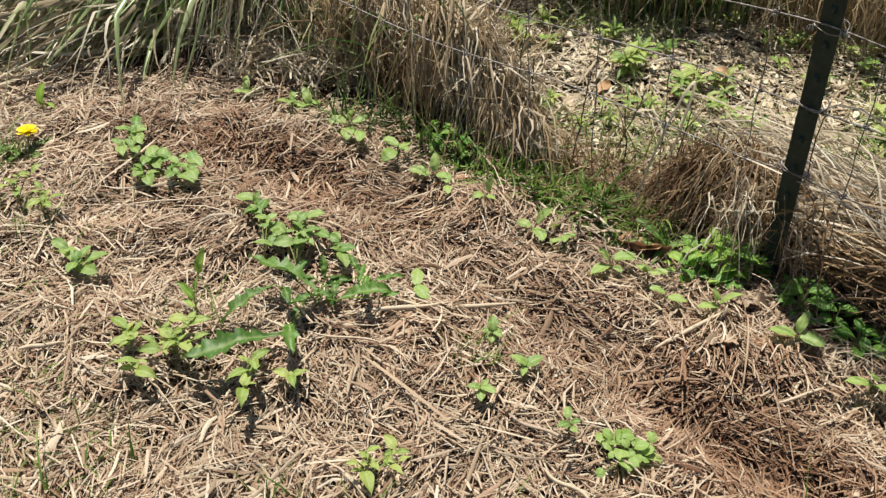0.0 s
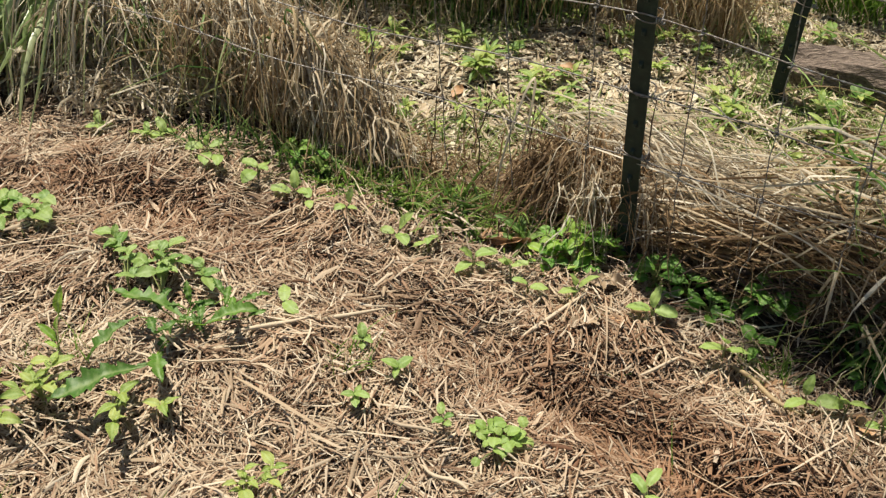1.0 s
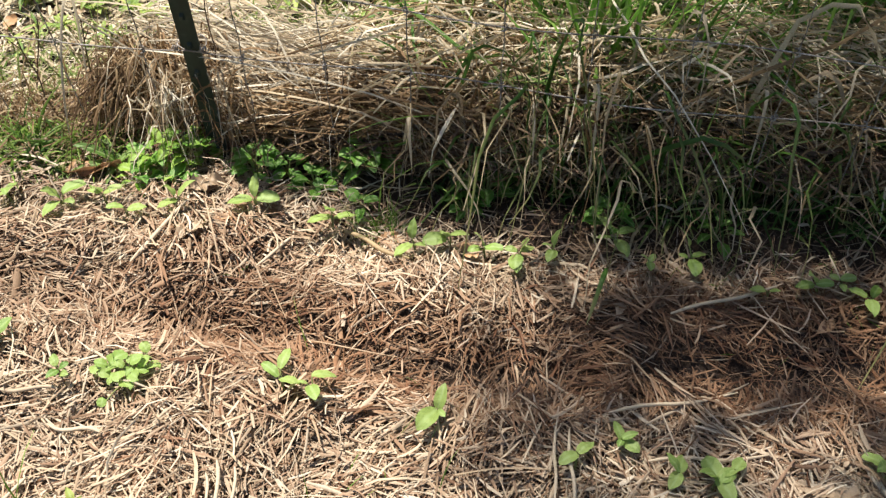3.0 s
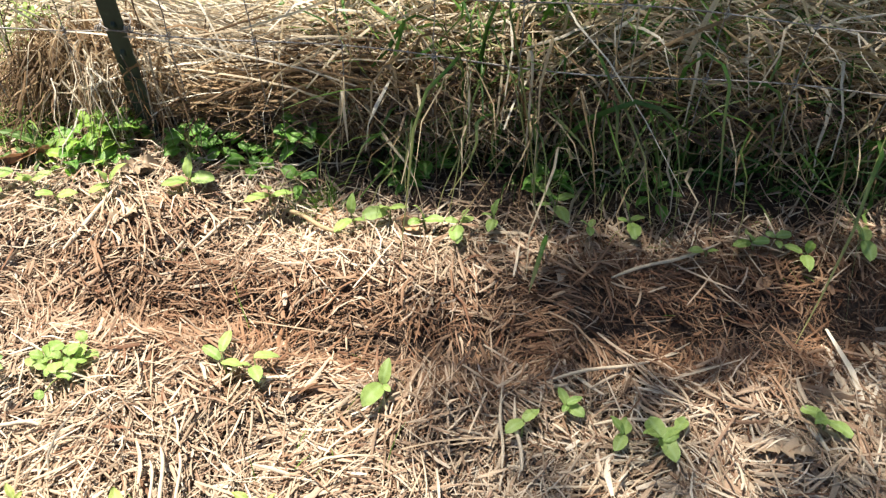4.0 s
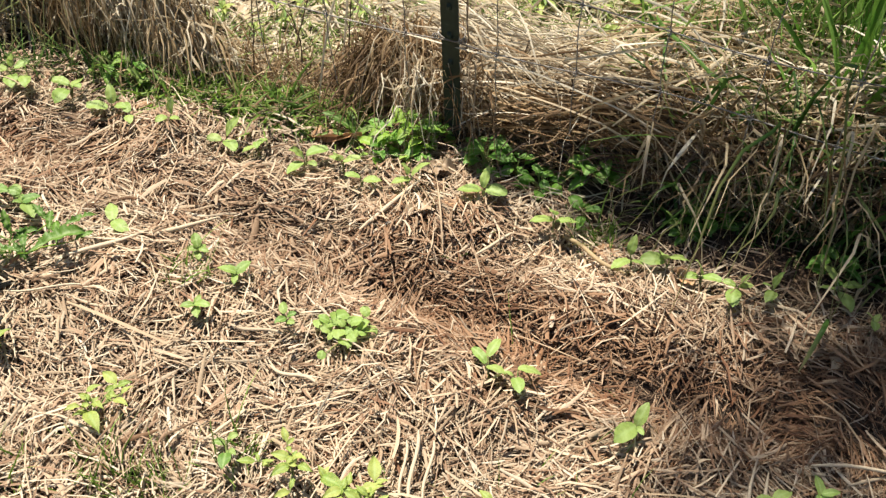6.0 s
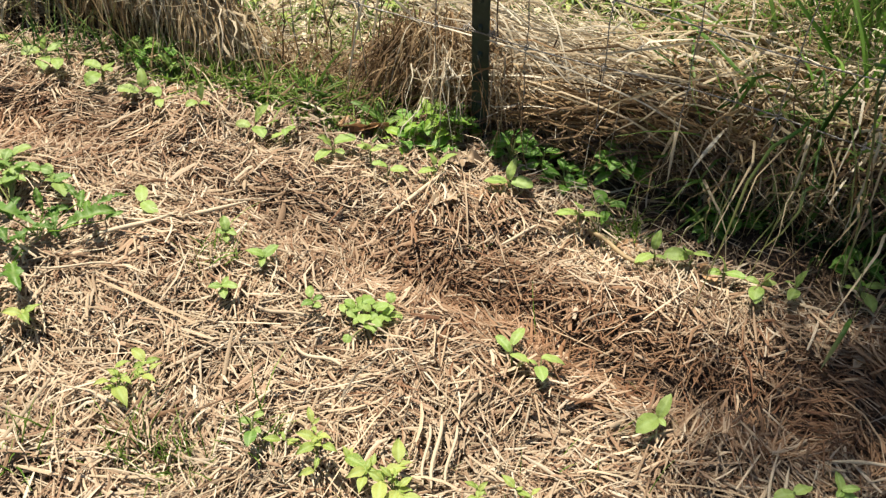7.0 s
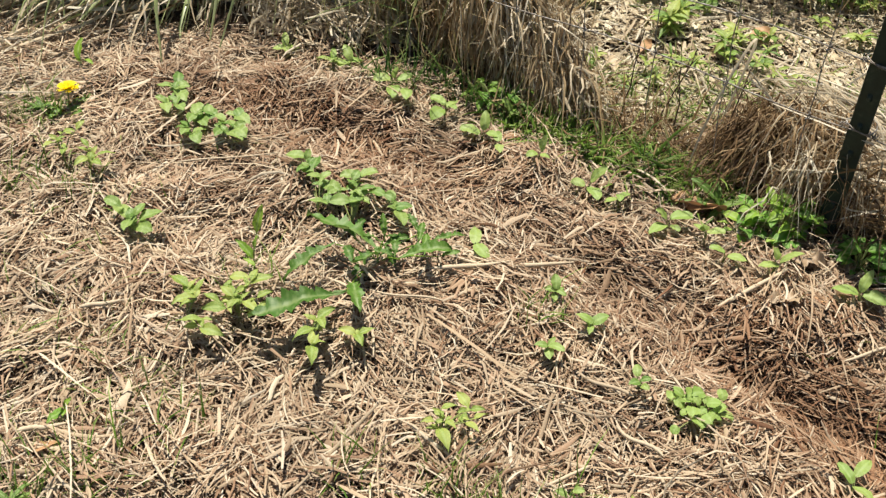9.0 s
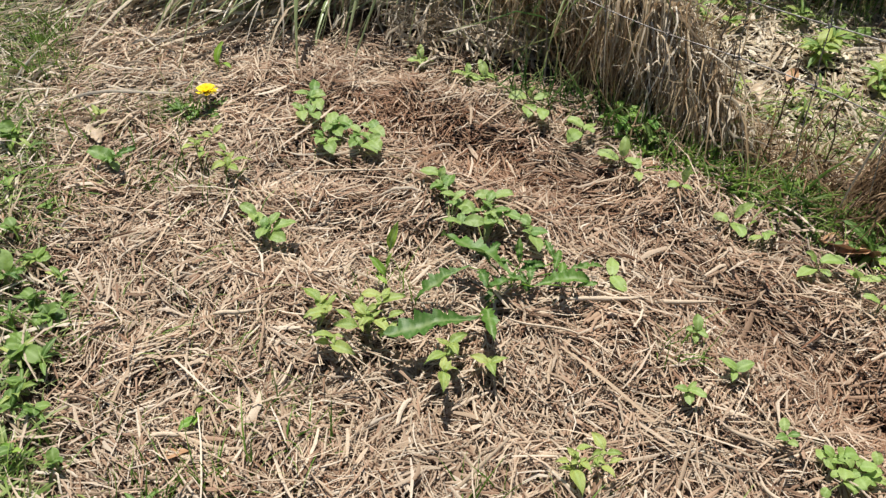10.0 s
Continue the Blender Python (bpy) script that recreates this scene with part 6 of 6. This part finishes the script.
stuff("sprouting_grass", blades("sprouting_grass", x, y, LAWN, 0.055, 0.0026, (0, 0), 0.55, 0.7, 0.8, k=5, z0=0.012, fold=0.0), "fine grey-green grass growing through thin straw", "grass")
x, y = scatter(1500, -1.45, -0.70, 0.65, 1.95, lambda x, y: np.clip((lawn_edge(y) + 0.10 - x) / 0.15, 0, 1) * np.clip(0.3 + field(x, y, BUMPS), 0, 1))
stuff("sprouting_grass", blades("sprouting_grass", x, y, LUSH, 0.070, 0.0036, (0, 0), 0.6, 0.6, 0.8, k=5, z0=0.012), "short green grass at the rim of the bed", "grass")

# dead strands bent over the foot of the post
x, y, q = along_line(34, [(0.600, 1.545), (0.655, 1.505), (0.700, 1.470)], 0.03, 0.0)
stuff("bent_strands", draped("bent_strands", x, y, RUST, (0.01, -0.05, 0.20), (0.03, -0.11, 0.05), 0.0036, 0.05, wobble=0.010), "brown strands bent over the foot of the post", "grass")
x, y, q = along_line(20, [(0.610, 1.54), (0.660, 1.50), (0.705, 1.465)], 0.03, 0.0)
stuff("bent_strands", draped("bent_strands", x, y, PALE, (0.0, -0.05, 0.24), (0.02, -0.11, 0.06), 0.0036, 0.05, wobble=0.010), "bleached strands bent over the foot of the post", "grass")

# bleached stems on the sunlit back of the clump
x, y, q = along_line(420, EDGE, 0.30, 0.06)
stuff("flattened_grass", laid("flattened_grass", x, y, 0.235 + 0.05 * rng.random(len(x)), PALE, 0.22, 0.0046, WAY, 0.8, 0.25, 0.03, wobble=0.012), "bleached stems lying over the back of the clump", "grass")

# dandelion
dandelion = new("dandelion")
dandelion.matrix_basis = Matrix.Translation(on_ground(-0.932, 1.700, 0.0))
part("stem", stem_mesh(0.055, 0.0022, SEEDSTEM, 0.01), dandelion)
n = 150
a, ring = rng.uniform(0, 2 * np.pi, n), np.sqrt(rng.random(n))
d = np.stack([np.cos(a), np.sin(a), 0.25 + 1.3 * (1 - ring)], -1)
d = unit(d)
s = np.array([0.12, 0.5, 1.0])
P = np.array([0.01, 0.003, 0.055]) + d[:, None] * (0.013 + 0.013 * ring)[:, None, None] * s[None, :, None]
side = np.repeat(np.stack([-np.sin(a), np.cos(a), np.zeros(n)], -1)[:, None], 3, 1)
part("flower_head", ribbons("flower_head", P, np.full((n, 3), 0.0014) * np.array([0.7, 1.1, 0.8]), side, PETAL, fold=0.3), dandelion, label="bright yellow many-petalled flower head")
for yaw in (30, 110, 200, 260, 320):
    part("leaf", LEAVES["dock"][int(yaw) % 4], dandelion, pose(0, 0, 0.012, 0, -12, yaw) @ Matrix.Scale(0.07, 4))
tagged(dandelion, "yellow dandelion in flower beside the straw bed", "dandelion")

# ---- loose bits ----
def fallen_leaf(x, y, kind, yaw, length, tilt=0, label="dry brown fallen leaf lying on straw", lift=0.022):
    ob = new("fallen_leaf", LEAVES[kind][int(rng.integers(0, 4))])
    ob.matrix_basis = Matrix.Translation(on_ground(x, y, lift)) @ pose(0, 0, 0, rng.uniform(-12, 12), tilt, yaw) @ Matrix.Scale(length, 4)
    return tagged(ob, label, "leaf", "fallen leaves")


fallen_leaf(0.368, 1.545, "brown", -24, 0.11, 0, lift=0.030)
fallen_leaf(0.390, 1.515, "brown", -6, 0.09, -4, lift=0.028)
for row in ((0.545, 1.375, "grey", -10, 0.10, -3), (0.505, 1.245, "grey", 5, 0.075, 0), (0.595, 1.255, "brown", -30, 0.05, 0), (1.085, 0.80, "grey", 78, 0.085, 0), (1.12, 0.76, "grey", 30, 0.05, 0),
            (1.18, 0.38, "grey", -35, 0.11, 0), (-1.13, 1.53, "grey", -30, 0.075, -6), (-1.08, 1.70, "grey", 20, 0.08, 0), (-0.63, 0.80, "brown", 30, 0.05, 0), (0.50, 2.10, "grey", 20, 0.07, -6), (0.35, 2.12, "brown", 60, 0.06, -5), (0.62, 2.2, "brown", 10, 0.065, -6), (0.28, 1.98, "grey", 100, 0.08, 0),
            (0.85, 1.95, "grey", 200, 0.06, -5), (1.2, 2.03, "grey", 20, 0.07, -6), (1.35, 2.08, "grey", -20, 0.07, -8), (1.42, 0.60, "brown", 10, 0.05, 0), (0.98, 0.98, "brown", 100, 0.05, 0), (0.90, 1.10, "brown", 160, 0.06, 0), (0.29, 1.65, "brown", 60, 0.06, 0), (0.06, 1.70, "brown", 200, 0.05, 0)):
    fallen_leaf(*row)


def stalk(a, b, r, label, mat=STALK, sag=0.0, name="straw_stalk"):
    """One loose stalk lying from a to b, slightly bent, split at one end."""
    a, b = np.array(on_ground(*a[:2], a[2])), np.array(on_ground(*b[:2], b[2]))
    s = np.linspace(0, 1, 9)[:, None]
    path = a * (1 - s) + b * s + np.array([0, 0, 1.0]) * sag * np.sin(np.pi * s) + np.array([0.004, 0.003, 0]) * np.sin(s * 7)
    V, F = tube(path, r * np.array([0.5, 1, 1, 0.95, 1.05, 1, 0.9, 0.75, 0.3]), 8)
    return tagged(new(name, mesh_of(name, V, F, mat, along=np.zeros(len(V)), damp=np.zeros(len(V)))), label, "straw stalk", "loose stalks")


PALE_STALK = "long pale straw stalk lying across the mulch"
stalk((-0.075, 1.235, 0.050), (0.178, 1.322, 0.042), 0.0046, PALE_STALK)
stalk((-0.05, 1.258, 0.03), (0.06, 1.270, 0.03), 0.0035, PALE_STALK)
stalk((0.432, 1.236, 0.03), (0.556, 1.311, 0.035), 0.004, PALE_STALK)
stalk((0.80, 1.16, 0.03), (0.862, 1.015, 0.03), 0.004, "broken straw stalk lying beside seedlings", DRY)
stalk((-0.657, 1.082, 0.03), (-0.594, 1.106, 0.03), 0.004, PALE_STALK)
stalk((-0.653, 0.827, 0.03), (-0.589, 0.847, 0.03), 0.004, PALE_STALK)
stalk((-0.62, 1.50, 0.03), (-0.42, 1.545, 0.03), 0.002, PALE_STALK)
stalk((1.20, 0.72, 0.03), (1.42, 0.70, 0.03), 0.003, PALE_STALK)
for ax, ay, bx, by in ((1.0, 0.60, 1.22, 0.56), (1.05, 0.57, 1.26, 0.575), (1.02, 0.52, 1.18, 0.44), (0.88, 0.50, 0.93, 0.60), (0.86, 0.52, 0.92, 0.62), (0.27, 1.0, 0.18, 1.05), (0.2, 0.87, 0.13, 0.83), (-0.25, 1.2, -0.17, 1.16), (0.45, 0.78, 0.41, 0.66), (0.43, 0.77, 0.40, 0.67), (0.47, 0.76, 0.43, 0.66), (0.31, 0.9, 0.24, 0.95), (0.70, 1.16, 0.62, 1.12), (-0.05, 1.17, -0.18, 1.18)):
    stalk((ax, ay, 0.032), (bx, by, 0.03), rng.uniform(0.002, 0.0032), "pale straw stalk lying on the mulch", STALK if rng.random() < 0.75 else STRAW)


def weed_stalk(x, y, h, dx, dy, r=0.0018):
    """A dead upright stalk with a few short side twigs."""
    s = np.linspace(0, 1, 9)[:, None]
    path = np.array(on_ground(x, y, -0.01)) + s * np.array([dx, dy, h]) + rng.normal(0, 0.004, (9, 3)) * s
    pieces = [tube(path, r * np.linspace(1.2, 0.6, 9), 6)]
    for i in (4, 6, 7):
        d = np.array([rng.uniform(-0.04, 0.04), rng.uniform(-0.04, 0.04), 0.04])
        pieces.append(tube(np.stack([path[i], path[i] + 0.5 * d, path[i] + d * 0.9]), r * np.array([0.7, 0.5, 0.3]), 5))
    V, F = merge(pieces)
    return tagged(new("weed_stalk", mesh_of("weed_stalk", V, F, STEMWOOD)), "thin dead brown weed stalk standing by the wire", "weed stalk", "dead weed stalks")


for x, y, h, dx, dy in ((0.28, 1.80, 0.26, 0.02, 0.0), (0.40, 1.72, 0.24, -0.03, -0.02), (0.47, 1.66, 0.28, 0.01, -0.03), (0.36, 1.82, 0.22, 0.06, 0.0), (0.55, 1.66, 0.20, 0.05, 0.02), (0.84, 1.40, 0.26, 0.03, -0.02), (0.90, 1.34, 0.24, -0.03, -0.02), (0.97, 1.24, 0.27, 0.05, 0.0), (1.02, 1.30, 0.25, -0.06, 0.0), (0.80, 1.45, 0.22, 0.08, 0.04),
                        (1.10, 1.20, 0.30, -0.1, 0.02), (1.20, 1.15, 0.32, -0.08, 0.0), (1.32, 1.02, 0.33, 0.05, 0.04), (0.20, 1.86, 0.24, -0.02, 0.0), (0.13, 1.90, 0.30, 0.03, -0.02), (0.78, 1.52, 0.24, 0.04, 0.0), (0.70, 1.55, 0.34, 0.0, 0.0)):
    weed_stalk(x, y, h, dx, dy)


def strap_blade(pts, w, label, mat=PALE):
    """A single broad blade folded over the wire."""
    P = np.array([on_ground(*p) for p in pts])[None]
    u = np.linspace(0, len(pts) - 1, 14)
    P = np.stack([np.interp(u, np.arange(len(pts)), P[0, :, i]) for i in range(3)], -1)[None]
    for _ in range(3):
        P[:, 1:-1] = 0.25 * P[:, :-2] + 0.5 * P[:, 1:-1] + 0.25 * P[:, 2:]
    side = np.broadcast_to(np.array([0.8, -0.5, 0.1]) / 0.95, P.shape)
    W = w * 0.33 * np.interp(np.linspace(0, 1, 14), [0, 0.3, 0.8, 1], [0.6, 1, 0.8, 0.1])[None]
    return tagged(new("grass_blade", ribbons("grass_blade", P, W, side, mat, fold=0.4)), label, "grass blade", "loose blades")


HUNG = "single pale dead blade hanging over the wire"
strap_blade(((0.96, 1.26, 0.05), (0.945, 1.19, 0.22), (0.935, 1.17, 0.20), (0.934, 1.155, 0.11)), 0.010, HUNG)
strap_blade(((1.18, 1.16, 0.05), (1.15, 1.11, 0.26), (1.13, 1.08, 0.24), (1.12, 1.05, 0.12)), 0.010, HUNG)
strap_blade(((1.30, 1.12, 0.05), (1.225, 1.05, 0.31), (1.22, 1.02, 0.29), (1.20, 0.99, 0.08)), 0.009, HUNG)
strap_blade(((1.52, 1.0, 0.05), (1.50, 0.93, 0.30), (1.48, 0.90, 0.27), (1.46, 0.88, 0.15)), 0.010, HUNG)
strap_blade(((0.46, 1.70, 0.02), (0.49, 1.645, 0.33), (0.47, 1.62, 0.34), (0.42, 1.60, 0.18), (0.40, 1.59, 0.02)), 0.009, HUNG)
strap_blade(((0.75, 1.70, 0.02), (0.70, 1.58, 0.25), (0.74, 1.50, 0.20), (0.70, 1.45, 0.10)), 0.008, HUNG)
strap_blade(((1.147, 0.837, 0.05), (1.12, 0.81, 0.06), (1.072, 0.771, 0.035)), 0.014, "single green grass blade lying on straw", GREEN)
strap_blade(((-1.25, 1.26, 0.03), (-1.15, 1.35, 0.06), (-1.07, 1.42, 0.03)), 0.009, "single green grass blade lying on straw", LUSH)
strap_blade(((-0.06, 1.80, 0.02), (-0.045, 1.77, 0.10), (-0.02, 1.72, 0.14), (0.0, 1.69, 0.10)), 0.008, "single green grass blade standing by the bed", GREEN)


def log_mesh(a, b, r):
    a, b = np.array(a), np.array(b)
    s = np.linspace(0, 1, 22)[:, None]
    path = a * (1 - s) + b * s
    V, F = tube(path, r, 20)
    V = V.reshape(22, 20, 3)
    for i in range(22):
        c = path[i]
        k = 1 + 0.16 * np.sin(np.arange(20) * 1.7 + i * 0.6) * rng.uniform(0.5, 1, 20)
        V[i] = c + (V[i] - c) * k[:, None] * (0.85 if i in (0, 21) else 1)
    V = np.concatenate([V.reshape(-1, 3), [path[0], path[-1]]])
    caps = [(440, (j + 1) % 20, j) for j in range(20)] + [(441, 420 + j, 420 + (j + 1) % 20) for j in range(20)]
    me = bpy.data.meshes.new("log")
    me.from_pydata(V.tolist(), [], [tuple(int(i) for i in f) for f in F] + caps)
    me.materials.append(BARK)
    return me


tagged(new("rotten_log", log_mesh((1.22, 2.20, 0.045), (1.75, 1.93, 0.055), 0.065)), "weathered grey log half buried in leaf litter", "log")

# ---- unseen tree, added to cast the shade on the end of the bed ----
tree = new("tree")
tree.matrix_basis = pose(3.5, 3.4, 0)
s = np.linspace(0, 1, 14)
trunk = np.stack([0.2 * np.sin(s * 3), 0.1 * s, -0.1 + 6.4 * s], -1)
V, F = tube(trunk, 0.16 * np.linspace(1.25, 0.45, 14), 14)
part("trunk", mesh_of("trunk", V, F, BARK), tree)
limbs = []
for i in range(12):
    a = trunk[9 + i % 5]
    b = np.array([-2.6 + rng.normal(0, 0.6), -0.83 + rng.normal(0, 0.35), 6.9 + rng.normal(0, 0.3)])
    u = np.linspace(0, 1, 8)[:, None]
    limbs.append(tube(a * (1 - u) + b * u + np.array([0, 0, 0.3]) * np.sin(np.pi * u), 0.035 * np.linspace(1, 0.15, 8), 7))
V, F = merge(limbs)
part("limbs", mesh_of("limbs", V, F, BARK), tree)
rng = np.random.default_rng(12)
# an open crown: leaves thin out towards its edge and leave gaps for flecks of sun
tx, ty = rng.uniform(0.55, 4.3, 28600), rng.uniform(-2.6, 1.40, 28600)
# outline of the shade wanted on the bed; leaves sit sunward of it
rim = np.interp(ty, [-2.6, -1.6, -0.5, 0.5, 0.7, 0.86, 0.93, 0.99, 1.05, 1.10], [2.3, 1.4, 0.85, 0.75, 0.80, 0.88, 1.02, 1.20, 2.2, 4.6])
share = np.clip((tx - rim) / 0.16 + 0.5, 0, 1) * np.clip(0.75 + 0.5 * field(tx, ty, PATCHES), 0.35, 0.95)
far = np.interp(ty, [-2.6, -1.2, 0.2, 1.4], [2.4, 3.8, 4.1, 2.9]) + 0.35 * field(tx, ty, PATCHES)
kept = rng.random(len(tx)) < share * np.clip((far - tx) / 0.4, 0, 1)
rise = rng.normal(7.0, 0.28, kept.sum())
P0 = np.stack([tx[kept] - 3.5 + TO_SUN.x / TO_SUN.z * rise, ty[kept] - 3.4 + TO_SUN.y / TO_SUN.z * rise, rise], -1)
# two unseen leaf clusters, added high up to shade the foot of the wire
along = rng.random(38)
tx, ty = 0.74 + 0.32 * along + rng.normal(0, 0.02, 38), 1.30 - 0.29 * along + rng.normal(0, 0.022, 38)
P0 = np.concatenate([P0, np.stack([tx - 3.5 + TO_SUN.x / TO_SUN.z * 6.9, ty - 3.4 + TO_SUN.y / TO_SUN.z * 6.9, np.full(38, 6.9)], -1)])
along = rng.random(46)
tx, ty = 0.92 + 0.25 * along + rng.normal(0, 0.018, 46), 1.165 - 0.15 * along + rng.normal(0, 0.018, 46)
P0 = np.concatenate([P0, np.stack([tx - 3.5 + TO_SUN.x / TO_SUN.z * 6.9, ty - 3.4 + TO_SUN.y / TO_SUN.z * 6.9, np.full(46, 6.9)], -1)])
n = len(P0)
d = unit(rng.normal(0, 1, (n, 3)) + np.array([0, 0, -0.3]))
u = np.linspace(0, 1, 4)[None, :, None]
P = P0[:, None] + d[:, None] * 0.075 * u
side = unit(np.cross(d, rng.normal(0, 1, (n, 3))))
part("crown", ribbons("crown", P, np.full((n, 4), 0.019) * np.array([0.2, 1.0, 0.8, 0.08]), np.repeat(side[:, None], 4, 1), GREEN, fold=0.2), tree)
tagged(tree, "unseen broad-leaved tree added to cast shade on the bed", "tree")
